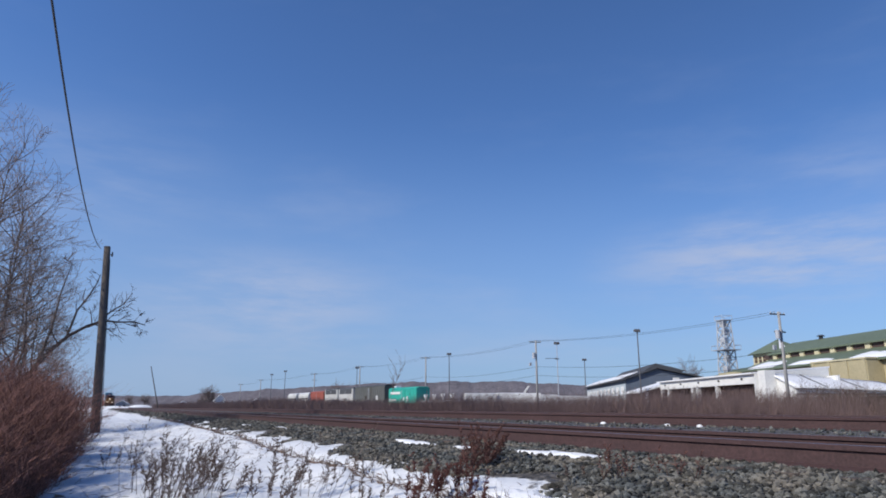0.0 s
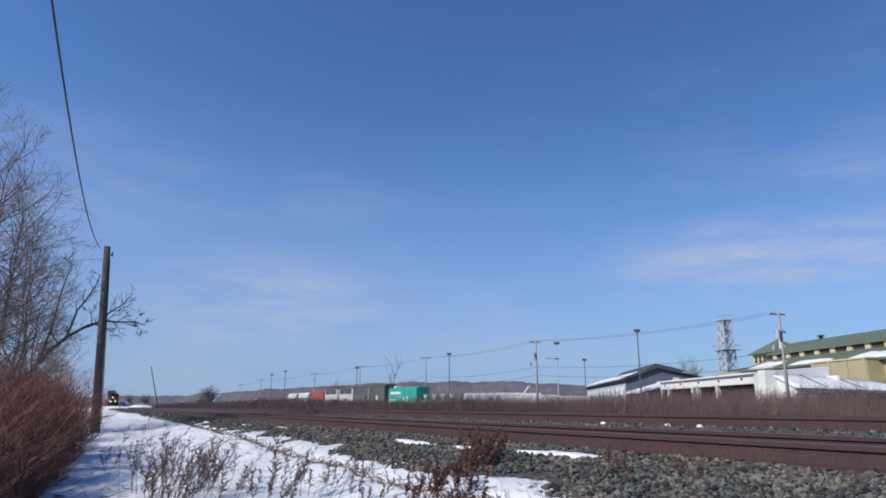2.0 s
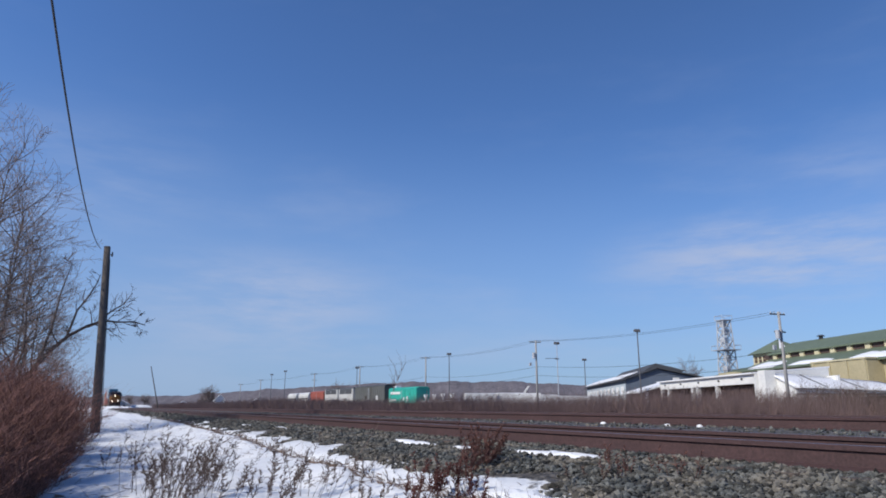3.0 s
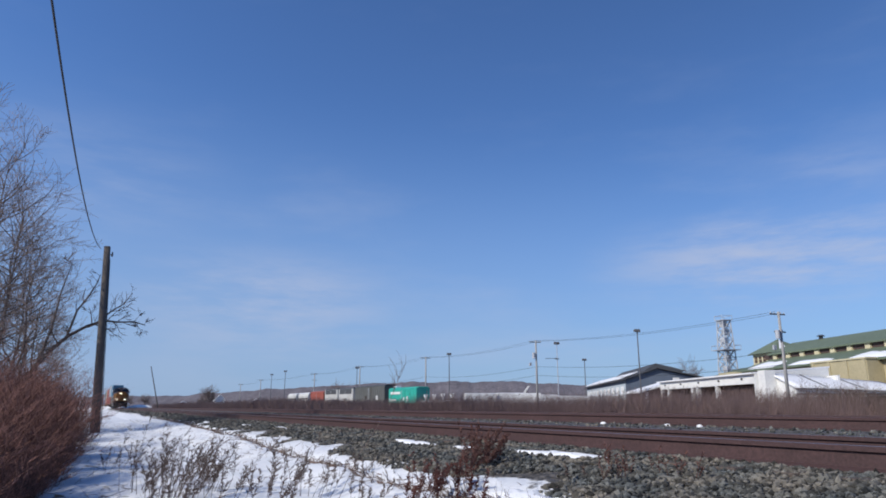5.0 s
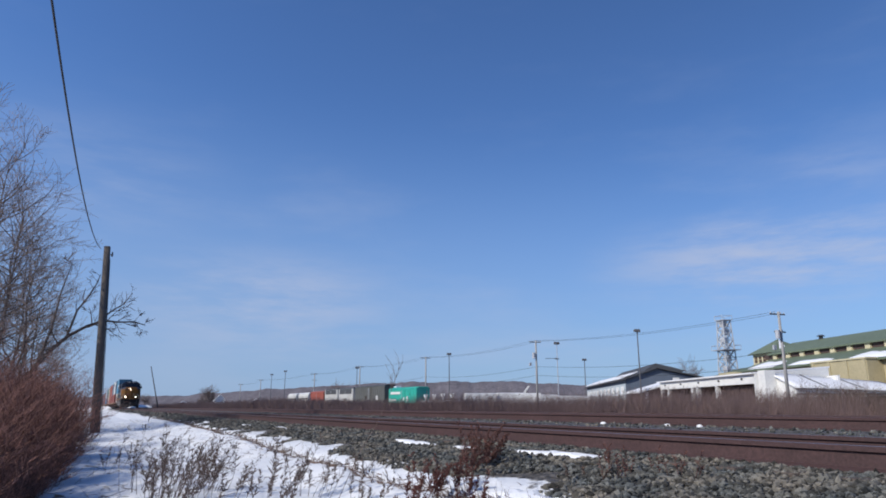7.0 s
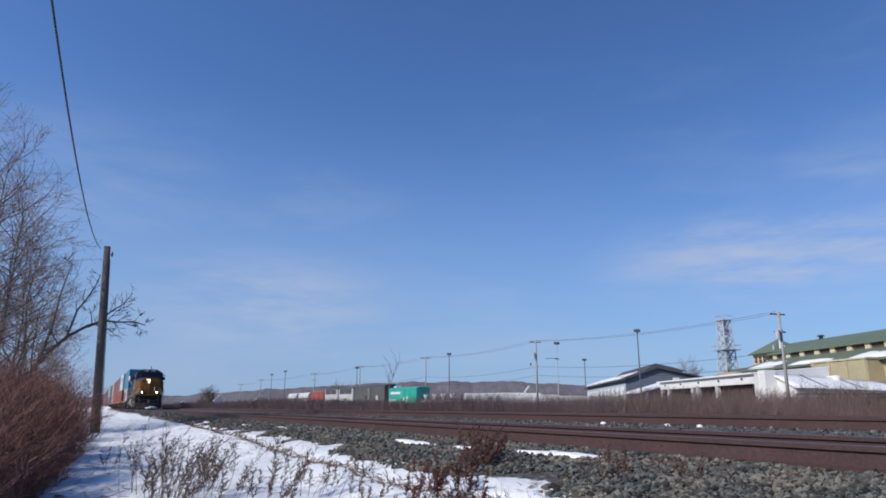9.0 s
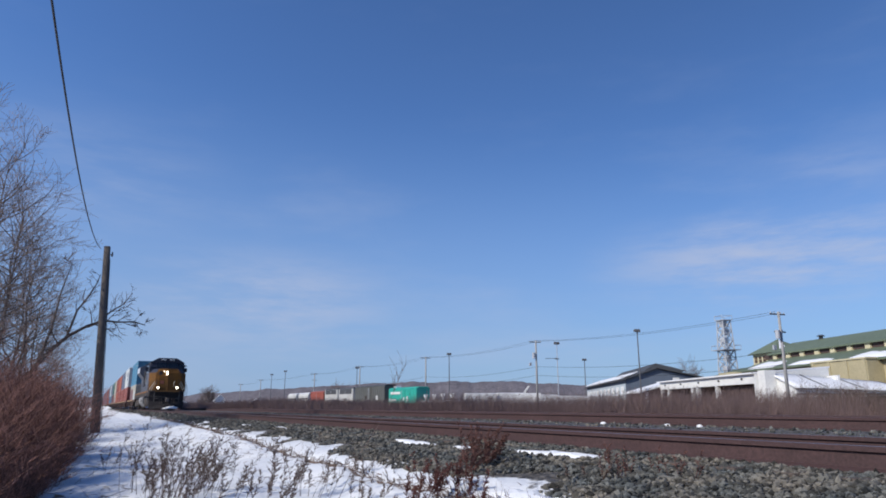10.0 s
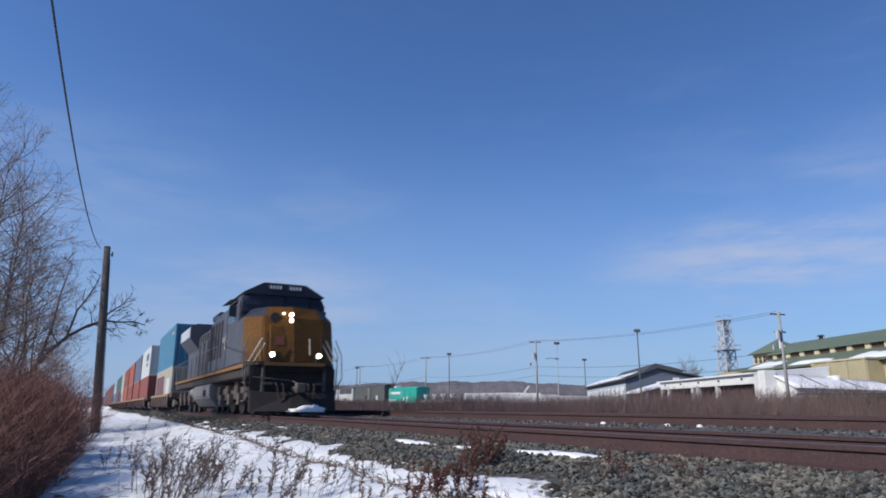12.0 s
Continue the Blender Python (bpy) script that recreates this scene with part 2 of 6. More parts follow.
M_BUFF = mat("buff_brick", (0.46, 0.40, 0.25), 0.85, vary=0.2, scale=0.5, fine=9, bump=0.3)
M_CREAMWALL = mat("cream_painted_wall", (0.60, 0.54, 0.36), 0.8, vary=0.12, scale=0.5, fine=9, bump=0.2)
M_WINDOW = mat("dark_window_glass", (0.03, 0.035, 0.04), 0.15, vary=0.2, bump=0)
M_WHITEWALL = mat("white_painted_wall", (0.78, 0.78, 0.76), 0.8, vary=0.12, scale=0.4, fine=7, bump=0.2)
M_BLUEWALL = mat("grey_blue_wall_cladding", (0.12, 0.15, 0.20), 0.7, vary=0.2, scale=0.4, fine=7, bump=0.1)
M_PALECLAD = mat("pale_blue_cladding", (0.5, 0.56, 0.6), 0.7, vary=0.2, scale=0.4, fine=7, bump=0.1)
M_DARKROOF = mat("dark_grey_roofing", (0.07, 0.075, 0.085), 0.8, vary=0.3, scale=0.4, fine=7, bump=0.2)
M_DARKBRICK = mat("dark_brown_brick", (0.085, 0.05, 0.042), 0.85, vary=0.3, scale=0.5, fine=8, bump=0.3)
M_GALV = mat("galvanised_steel", (0.52, 0.54, 0.57), 0.5, metal=0.2, vary=0.25, bump=0.1)
M_MAST = mat("dark_mast_steel", (0.11, 0.11, 0.12), 0.6, vary=0.2, bump=0)


# ---- mesh tools ----
def box(bm, x0, x1, y0, y1, z0, z1):
    v = [bm.verts.new((x, y, z)) for x in (x0, x1) for y in (y0, y1) for z in (z0, z1)]
    for f in ((0, 1, 3, 2), (4, 6, 7, 5), (0, 4, 5, 1), (2, 3, 7, 6), (0, 2, 6, 4), (1, 5, 7, 3)):
        bm.faces.new([v[i] for i in f])
    return bm


def prism(bm, pts, axis, a, b):
    """A polygon drawn out along an axis from a to b."""
    def at(p, d):
        return {"x": (d, p[0], p[1]), "y": (p[0], d, p[1]), "z": (p[0], p[1], d)}[axis]
    low, high = [bm.verts.new(at(p, a)) for p in pts], [bm.verts.new(at(p, b)) for p in pts]
    bm.faces.new(low)
    bm.faces.new(high[::-1])
    n = len(pts)
    for i in range(n):
        bm.faces.new((low[i], high[i], high[(i + 1) % n], low[(i + 1) % n]))
    return bm


def rod(bm, p, q, r0, r1=None, n=8):
    """A round bar from p to q."""
    r1 = r0 if r1 is None else r1
    p, q = Vector(p), Vector(q)
    turn = (q - p).to_track_quat("Z", "Y").to_matrix()
    ring = [[bm.verts.new(c + turn @ Vector((math.cos(k * 2 * math.pi / n) * r, math.sin(k * 2 * math.pi / n) * r, 0))) for k in range(n)]
            for c, r in ((p, r0), (q, r1))]
    for k in range(n):
        bm.faces.new((ring[0][k], ring[0][(k + 1) % n], ring[1][(k + 1) % n], ring[1][k]))
    bm.faces.new(ring[0][::-1])
    bm.faces.new(ring[1])
    return bm


def bevelled(bm, w, seg=1):
    bmesh.ops.recalc_face_normals(bm, faces=bm.faces)
    bmesh.ops.bevel(bm, geom=[e for e in bm.edges if e.is_manifold and e.calc_face_angle(0) > 0.5], offset=w, segments=seg, affect="EDGES", clamp_overlap=True)
    return bm


def part(name, bm, material, parent=None, label="", m=None, smooth=False):
    me = bpy.data.meshes.new(name)
    bmesh.ops.recalc_face_normals(bm, faces=bm.faces)
    bm.to_mesh(me)
    bm.free()
    for mm in (material if isinstance(material, (list, tuple)) else [material]):
        me.materials.append(mm)
    if smooth:
        me.shade_smooth()
    ob = new(name, me)
    ob.parent = parent
    if m is not None:
        ob.matrix_basis = m
    return tagged(ob, label)


def again(ob, m, parent=None):
    """One more piece on the same mesh."""
    o = new(ob.name.split(".")[0], ob.data)
    o.parent = parent or ob.parent
    o.matrix_basis = m
    return o


def empty(name, m, label, category, group="", kind=""):
    ob = new(name)
    ob.empty_display_size = 0.3
    ob.matrix_basis = m
    return tagged(ob, label, category, group, kind)


def tube(name, pts, r, material, n=6, m=None):
    """One round cable through the points."""
    bm = bmesh.new()
    pts = [Vector(p) for p in pts]
    last = None
    for i, p in enumerate(pts):
        turn = (pts[min(i + 1, len(pts) - 1)] - pts[max(i - 1, 0)]).to_track_quat("Z", "Y").to_matrix()
        ring = [bm.verts.new(p + turn @ Vector((math.cos(6.2832 * k / n) * r, math.sin(6.2832 * k / n) * r, 0))) for k in range(n)]
        if last:
            for k in range(n):
                bm.faces.new((last[k], last[(k + 1) % n], ring[(k + 1) % n], ring[k]))
        last = ring
    return part(name, bm, material, m=m, smooth=True)


def stems(name, segs, material, parent=None, n=3, label="", m=None):
    """Thin tapered stems, given as rows of start, end and the two radii, in one mesh."""
    s = np.asarray(segs, dtype=float)
    p, q, r = s[:, 0:3], s[:, 3:6], s[:, 6:8]
    d = q - p
    d /= np.linalg.norm(d, axis=1, keepdims=True) + 1e-9
    up = np.where(np.abs(d[:, 2:3]) < 0.9, np.array([[0, 0, 1.0]]), np.array([[1.0, 0, 0]]))
    u = np.cross(d, up)
    u /= np.linalg.norm(u, axis=1, keepdims=True)
    w = np.cross(d, u)
    rings = []
    for c, rr in ((p, r[:, 0:1]), (q, r[:, 1:2])):
        for k in range(n):
            a = 2 * math.pi * k / n
            rings.append(c + (u * math.cos(a) + w * math.sin(a)) * rr)
    verts = np.stack(rings, 1).reshape(-1, 3)
    quad = np.array([(k, (k + 1) % n, n + (k + 1) % n, n + k) for k in range(n)])
    faces = (np.arange(len(s))[:, None, None] * 2 * n + quad[None]).reshape(-1, 4)
    me = bpy.data.meshes.new(name)
    me.from_pydata(verts.tolist(), [], faces.tolist())
    me.materials.append(material)
    ob = new(name, me)
    ob.parent = parent
    if m is not None:
        ob.matrix_basis = m
    return tagged(ob, label)


# ---- ground ----
def smooth(a, b, x):
    t = min(max((x - a) / (b - a), 0), 1)
    return t * t * (3 - 2 * t)


PROFILE = ((-4000, 0.0), (-8, 0.0), (-2, 0.02), (0.6, 0.05), (2.2, 0.16), (3.3, 0.36), (4.5, 0.50), (5.0, 0.535), (7.2, 0.545), (7.7, 0.66),
           (8.3, 0.70), (8.9, 0.68), (11.6, 0.68), (12.4, 0.62), (14.0, 0.40), (18, 0.38), (4000, 0.3))


RIPPLE = (math.cos(radians(27.558)), math.sin(radians(27.558)))


def rut_x(y):
    return 2.86 + 0.33 * smooth(9, 17, y) + 0.25 * smooth(18, 30, y) + 0.1 * noise.noise((0, y * 0.3, 1))


def ground_z(x, y):
    for (x0, z0), (x1, z1) in zip(PROFILE, PROFILE[1:]):
        if x <= x1:
            z = z0 + (z1 - z0) * (x - x0) / (x1 - x0)
            break
    near = 1 - smooth(60, 120, abs(x)) * 1.0
    a = 0.075 if x < 3.0 else 0.03 if x < 4.6 else 0.008
    z += near * a * (noise.noise((x * 0.7, y * 0.5, 0)) + 0.6 * noise.noise((x * 2.1, y * 1.1, 3)) + 0.35 * noise.noise((x * 3.2, y * 6.5, 7)))
    if -6 < x < 3.6 and 0 < y < 45:
        # wind ripples and trodden lumps in the snow, drawn out across the verge
        u, v = x * RIPPLE[0] - y * RIPPLE[1], x * RIPPLE[1] + y * RIPPLE[0]
        much = (1 - smooth(3.0, 3.6, x)) * (1 - smooth(25, 45, y))
        z += much * (0.042 * noise.noise((u * 1.1, v * 3.6, 4)) + 0.024 * noise.noise((u * 2.0, v * 8.5, 8)) + 0.014 * noise.noise((u * 5.5, v * 11.0, 2)))
    # a shallow rut that the path has worn
    z -= 0.05 * math.exp(-((x - rut_x(y)) / 0.10) ** 2)
    return z


def build_ground():
    xs = [-4000, -1500, -500, -150, -60, -30, -18, -12] + [x * 0.15 for x in range(-54, -10)] + [-1.5 + x * 0.05 for x in range(0, 102)] + [3.6 + x * 0.15 for x in range(0, 73)] + [15, 16, 18, 22, 30, 45, 70, 120, 300, 800, 1800, 4000]
    ys = [-4000, -800, -150, -40, -20, -12] + [y * 0.25 for y in range(-32, 14)] + [3.5 + y * 0.055 for y in range(0, 150)] + [11.75 + y * 0.125 for y in range(0, 100)] + [24.25 + y * 0.25 for y in range(0, 63)] + [40 * 1.1 ** k for k in range(0, 50)]
    verts = [(x, y, ground_z(x, y)) for y in ys for x in xs]
    n = len(xs)
    faces = [(j * n + i, j * n + i + 1, (j + 1) * n + i + 1, (j + 1) * n + i) for j in range(len(ys) - 1) for i in range(n - 1)]
    me = bpy.data.meshes.new("ground")
    me.from_pydata(verts, [], faces)
    me.materials.append(M_GROUND)
    me.shade_smooth()
    ob = new("ground", me)
    ob.matrix_basis = TR
    tagged(ob, "snowy verge, grey ballast bed and brown winter field", "ground", kind="structure")


build_ground()


def build_hills():
    """A low wooded ridge far behind the yard."""
    rng = random.Random(5)
    me_v, me_f = [], []
    crest = ((-1500, 18), (-657, 28), (-453, 42), (-304, 51), (-100, 62), (150, 64), (420, 50), (700, 42), (1100, 38), (2200, 30))
    n = 900
    for i in range(n + 1):
        x = -1700 + 3600 * i / n
        for (x0, h0), (x1, h1) in zip(crest, crest[1:]):
            if x <= x1:
                break
        h = h0 + (h1 - h0) * min(max((x - x0) / (x1 - x0), 0), 1)
        h = h * 0.96 + 2.2 * noise.noise((x * 0.06, 0, 2)) + 1.4 * noise.noise((x * 0.21, 3, 0)) + 4 * noise.noise((x * 0.02, 0, 0))
        for y, f in ((1500, 0), (1560, 0.55), (1620, 1.0), (1800, 0.9)):
            me_v.append((x, y, h * f))
    for i in range(n):
        for k in range(3):
            a = i * 4 + k
            me_f.append((a, a + 4, a + 5, a + 1))
    me = bpy.data.meshes.new("backdrop")
    me.from_pydata(me_v, [], me_f)
    me.materials.append(M_HAZEWOODS)
    me.shade_smooth()
    tagged(new("backdrop", me), "distant ridge covered with bare brown woods, haze put into their colour", "hills", kind="structure")


build_hills()


def build_track(name, x, top, label):
    track = empty(name, on_track(x, 0, top), label, "railway track", kind="structure")
    prof = [(-0.076, -0.185), (0.076, -0.185), (0.076, -0.172), (0.012, -0.155), (0.010, -0.05), (0.036, -0.04), (0.037, -0.006), (0.028, 0.0),
            (-0.028, 0.0), (-0.037, -0.006), (-0.036, -0.04), (-0.010, -0.05), (-0.012, -0.155), (-0.076, -0.172)]
    for side in (-0.755, 0.755):
        bm = prism(bmesh.new(), [(side + p, q) for p, q in prof], "y", -80, 900)
        bmesh.ops.recalc_face_normals(bm, faces=bm.faces)
        for f in bm.faces:
            f.material_index = 1 if f.normal.z > 0.9 and f.calc_center_median().z > -0.002 else 0
        part("rail", bm, [M_RUST, M_HEAD], track)
    tie = part("tie", bevelled(box(bmesh.new(), -1.3, 1.3, -0.115, 0.115, -0.35, -0.19), 0.015), M_TIE, track, m=pose(0, -3, 0))
    for k in range(1, 190):
        again(tie, pose(random.uniform(-0.03, 0.03), -3 + k * 0.53, random.uniform(-0.006, 0.004), 0, 0, random.uniform(-0.6, 0.6)), track)
    return track


build_track("track_1", LINE_X, RAIL_Z, "running line with rust-brown rails on wooden ties")
build_track("track_2", 10.12, 0.86, "second line with rust-brown rails on wooden ties")


def build_pole():
    """The leaning line pole and its one cable."""
    pole = empty("line_pole", on_track(0.25, 29.5, 0.0), "weathered wooden line pole standing in the snow", "utility pole")
    top = TR.inverted() @ Vector((-13.85, 26.27, 7.43)) - Vector((0.25, 29.5, 0))
    part("shaft", rod(bmesh.new(), (0, 0, -0.3), top, 0.185, 0.125, 14), M_POLE, pole, smooth=True)
    bm = bmesh.new()
    q = top * 0.955
    rod(bm, q, q + Vector((0.24, 0.02, 0.02)), 0.018)
    rod(bm, q + Vector((0.2, 0, -0.06)), q + Vector((0.2, 0, 0.12)), 0.035, 0.028)
    part("insulator_bracket", bm, M_MAST, pole)
    bm = bmesh.new()
    rod(bm, top * 0.93 + Vector((0.13, 0, 0)), top * 0.05 + Vector((0.19, -0.05, 0)), 0.012, n=5)
    part("ground_wire", bm, M_CABLE, pole)
    a = Vector((-0.364, 29.82, 7.356))
    pts = []
    for k in range(61):
        s = k / 60
        pts.append(Vector((a.x - 0.0275 * 42 * s, a.y - 42 * s, a.z + s - 4 * 2.1 * s * (1 - s))))
    tagged(tube("overhead_cable", pts, 0.015, M_CABLE, m=TR), "single black overhead cable sagging from the line pole", "cable")


build_pole()


# ---- the train: x across, y back from its front, z up from the rail ----
def shell(name, pts, axis, a, b, material, parent, w=0.05, label=""):
    return part(name, bevelled(prism(bmesh.new(), pts, axis, a, b), w, 2), material, parent, label)


def train_pose(offset, t):
    return on_track(LINE_X, NOSE_END + SPEED * (12 - t) + offset, RAIL_Z)


def build_locomotive():
    loco = empty("locomotive", train_pose(0, 0), "dark blue and yellow diesel freight locomotive with lit headlamps", "locomotive")
    # frame and walkway
    part("underframe", bevelled(box(bmesh.new(), -1.45, 1.45, 0.5, 21.3, 1.25, 1.62), 0.04), M_BLACK, loco)
    part("walkway", prism(bmesh.new(), [(-1.2, 0.13), (1.2, 0.13), (1.52, 0.75), (1.52, 21.5), (-1.52, 21.5), (-1.52, 0.75)], "z", 1.62, 1.70), M_BLACK, loco)
    for s in (-1, 1):
        part("sill_stripe", box(bmesh.new(), *sorted((s * 1.50, s * 1.535)), 0.9, 21.2, 1.57, 1.69), M_YELLOWTRIM, loco, "dusty yellow sill stripe")
    part("front_sill_stripe", box(bmesh.new(), -1.0, 1.0, 0.10, 0.15, 1.60, 1.71), M_YELLOWTRIM, loco, "dusty yellow sill stripe")
    # pilot with snowplough
    shell("pilot_plate", [(-1.42, 0.62), (1.42, 0.62), (1.42, 1.6), (-1.42, 1.6)], "y", 0.24, 0.42, M_PILOT, loco)
    bm = bmesh.new()
    low = [bm.verts.new(p) for p in ((-1.42, 0.05, 0.13), (-0.2, -0.45, 0.13), (0.2, -0.45, 0.13), (1.42, 0.05, 0.13), (1.42, 0.3, 0.13), (-1.42, 0.3, 0.13))]
    high = [bm.verts.new(p) for p in ((-1.42, 0.2, 0.8), (-0.2, -0.08, 0.66), (0.2, -0.08, 0.66), (1.42, 0.2, 0.8), (1.42, 0.34, 0.8), (-1.42, 0.34, 0.8))]
    for k in range(6):
        bm.faces.new((low[k], low[(k + 1) % 6], high[(k + 1) % 6], high[k]))
    bm.faces.new(low[::-1])
    bm.faces.new(high)
    part("snowplough", bevelled(bm, 0.015), M_PILOT, loco, "black V-shaped snowplough")
    bm = bmesh.new()
    bmesh.ops.create_icosphere(bm, subdivisions=3, radius=1)
    for v in bm.verts:
        n = 1 + 0.45 * noise.noise(v.co * 2.2) + 0.2 * noise.noise(v.co * 6)
        v.co = Vector((0.32 + v.co.x * 0.60 * n, -0.50 + 0.38 * abs(v.co.x * 0.6 + 0.3) + v.co.y * 0.14, 0.15 + max(v.co.z, -0.15) * 0.24 * n * (0.72 + 0.28 * v.co.x)))
    part("packed_snow", bm, M_SNOW, loco, "packed snow on the plough", smooth=True)
    for x0, x1 in ((-1.05, -0.72), (0.72, 1.05)):
        part("drop_step", bevelled(box(bmesh.new(), x0, x1, 0.12, 0.26, 0.98, 1.06), 0.01), M_DIRT, loco)
    part("uncoupling_lever", rod(rod(bmesh.new(), (-1.35, 0.16, 1.22), (-0.1, 0.1, 1.12), 0.02), (-0.1, 0.1, 1.12), (0.05, -0.25, 1.0), 0.02), M_DIRT, loco)
    bm = bmesh.new()
    for k in range(3):
        box(bm, -1.02, 1.02, 0.02, 0.24, 1.42 + k * 0.07, 1.45 + k * 0.07)
    part("anticlimber", bm, M_PILOT, loco)
    for x in (-1.02, 1.02):
        part("pilot_post", bevelled(box(bmesh.new(), x - 0.05, x + 0.05, 0.16, 0.26, 0.7, 1.6), 0.01), M_DIRT, loco)
    bm = rod(bmesh.new(), (0, 0.3, 0.86), (0, -0.45, 0.86), 0.09, 0.08, 10)
    box(bm, -0.14, 0.14, -0.72, -0.4, 0.72, 1.02)
    part("coupler", bevelled(bm, 0.03), M_DIRT, loco)
    for x in (-0.62, -0.42, 0.42, 0.62):
        part("air_hose", rod(rod(bmesh.new(), (x, 0.2, 1.05), (x, -0.1, 0.95), 0.025), (x, -0.1, 0.95), (x * 0.9, -0.16, 0.5), 0.025), M_BLACK, loco)
    # nose: wide and slightly pointed, with a backward rake, cut shoulders and chamfered corners
    plan = [(-1.55, 2.6), (-1.55, 1.10), (-1.02, 0.45), (0.0, 0.30), (1.14, 0.48), (1.57, 0.90), (1.57, 2.6)]
    bm = bmesh.new()
    loops = []
    for z, back, shrink in ((1.70, 0.0, 1.0), (3.26, 0.34, 0.985), (3.64, 0.52, 0.76)):
        loops.append([bm.verts.new((x * shrink, y + (back if y < 2.5 else 0), z + (0.03 if x == 0 and z > 3.5 else 0))) for x, y in plan])
    for a, b in zip(loops, loops[1:]):
        for k in range(7):
            bm.faces.new((a[k], a[(k + 1) % 7], b[(k + 1) % 7], b[k]))
    bm.faces.new(loops[0][::-1])
    bm.faces.new(loops[2])
    bevelled(bm, 0.04, 2)
    bm.normal_update()
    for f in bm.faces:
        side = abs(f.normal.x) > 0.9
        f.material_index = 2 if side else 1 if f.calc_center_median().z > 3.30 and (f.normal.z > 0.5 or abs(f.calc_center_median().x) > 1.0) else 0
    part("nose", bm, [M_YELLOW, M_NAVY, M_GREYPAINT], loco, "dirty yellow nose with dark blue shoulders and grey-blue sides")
    part("nose_door", bevelled(prism(bmesh.new(), [(0.33, 1.74), (0.40, 1.74), (0.70, 2.98), (0.62, 2.98)], "x", -0.80, -0.14), 0.02), M_YELLOW, loco)
    part("door_sign", prism(bmesh.new(), [(0.445, 2.30), (0.475, 2.30), (0.545, 2.58), (0.51, 2.58)], "x", -0.62, -0.32), M_REDMARK, loco, "faded red square on the nose door")
    part("headlight_housing", bevelled(prism(bmesh.new(), [(0.62, 3.02), (1.0, 3.02), (1.0, 3.52), (0.72, 3.5)], "x", -0.22, 0.08), 0.03), M_YELLOW, loco)
    for z in (3.16, 3.36):
        part("headlight", rod(bmesh.new(), (-0.08, 0.85, z), (-0.08, 0.61, z), 0.062, 0.065, 16), M_LAMP, loco, "lit round headlight")
    part("class_light", rod(bmesh.new(), (-0.33, 0.95, 3.40), (-0.33, 0.70, 3.40), 0.03, 0.034, 10), M_LAMP, loco, "small lit marker lamp")
    part("nose_grab_iron", rod(bmesh.new(), (0.55, 0.39, 2.0), (0.55, 0.50, 2.55), 0.022), M_HAND, loco, "pale grab iron")
    part("horn_grille", rod(bmesh.new(), (-0.62, 0.95, 3.24), (-0.62, 0.68, 3.24), 0.17, 0.17, 16), M_BLACK, loco)
    for x in (-0.785, 0.785):
        lamp = part("ditch_light", rod(bmesh.new(), (x, 0.34, 1.95), (x, 0.12, 1.95), 0.09, 0.115, 14), M_BLACK, loco)
        part("lens", rod(bmesh.new(), (x, 0.13, 1.95), (x, 0.095, 1.95), 0.085, 0.08, 14), M_LAMP, lamp, "lit lens")
        part("bracket", box(bmesh.new(), x - 0.06, x + 0.06, 0.2, 0.3, 1.7, 1.85), M_BLACK, lamp)
    # cab
    roof = [(-1.52, 1.70), (-1.52, 3.9), (-1.42, 4.28), (-0.75, 4.66), (0.75, 4.66), (1.42, 4.28), (1.52, 3.9), (1.52, 1.70)]
    part("cab", bevelled(prism(bmesh.new(), roof, "y", 2.35, 4.9), 0.04, 2), M_GREYPAINT, loco, "grey-blue cab side")
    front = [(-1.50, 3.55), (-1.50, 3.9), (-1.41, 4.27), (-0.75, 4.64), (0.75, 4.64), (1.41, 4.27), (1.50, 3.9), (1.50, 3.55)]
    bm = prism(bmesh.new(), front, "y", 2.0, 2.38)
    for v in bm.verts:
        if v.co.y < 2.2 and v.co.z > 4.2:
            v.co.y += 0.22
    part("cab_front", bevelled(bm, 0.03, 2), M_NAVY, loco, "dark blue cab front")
    for x0, x1 in ((-1.36, -0.95), (-0.88, -0.06), (0.06, 0.88), (0.95, 1.36)):
        top = 4.22 if abs(x0 + x1) < 1.5 else 4.08
        bm = prism(bmesh.new(), [(1.985, 3.72), (2.03, 3.72), (2.22, top), (2.10, top)], "x", x0, x1)
        part("windshield", bm, M_GLASS, loco, "dark windshield pane")
    for x0, x1 in ((-0.62, -0.1), (0.1, 0.62)):
        board = part("number_board", box(bmesh.new(), x0, x1, 1.99, 2.06, 4.42, 4.60), M_BLACK, loco)
        bm = bmesh.new()
        for k in range(4):
            c = x0 + 0.09 + k * 0.115
            box(bm, c - 0.035, c + 0.035, 1.978, 1.989, 4.45, 4.57)
        part("number_bars", bm, M_WHITE, board, "pale plain bars")
    part("cab_roof", bevelled(prism(bmesh.new(), [(-1.5, 4.27), (-0.77, 4.68), (0.77, 4.68), (1.5, 4.27), (1.45, 4.22), (-1.45, 4.22)], "y", 2.05, 5.1), 0.02), M_NAVY, loco)
    for s in (-1, 1):
        sw = part("cab_window", bevelled(box(bmesh.new(), *sorted((s * 1.50, s * 1.535)), 2.95, 4.5, 3.35, 4.05), 0.02), M_GLASS, loco, "dark side window")
        part("sun_shade", prism(bmesh.new(), [(s * 1.5, 4.12), (s * 1.78, 4.05), (s * 1.78, 4.08), (s * 1.5, 4.16)], "y", 2.9, 4.55), M_NAVY, sw)
        part("mirror", box(bmesh.new(), *sorted((s * 1.55, s * 1.80)), 2.78, 2.82, 3.45, 3.85), M_NAVY, loco)
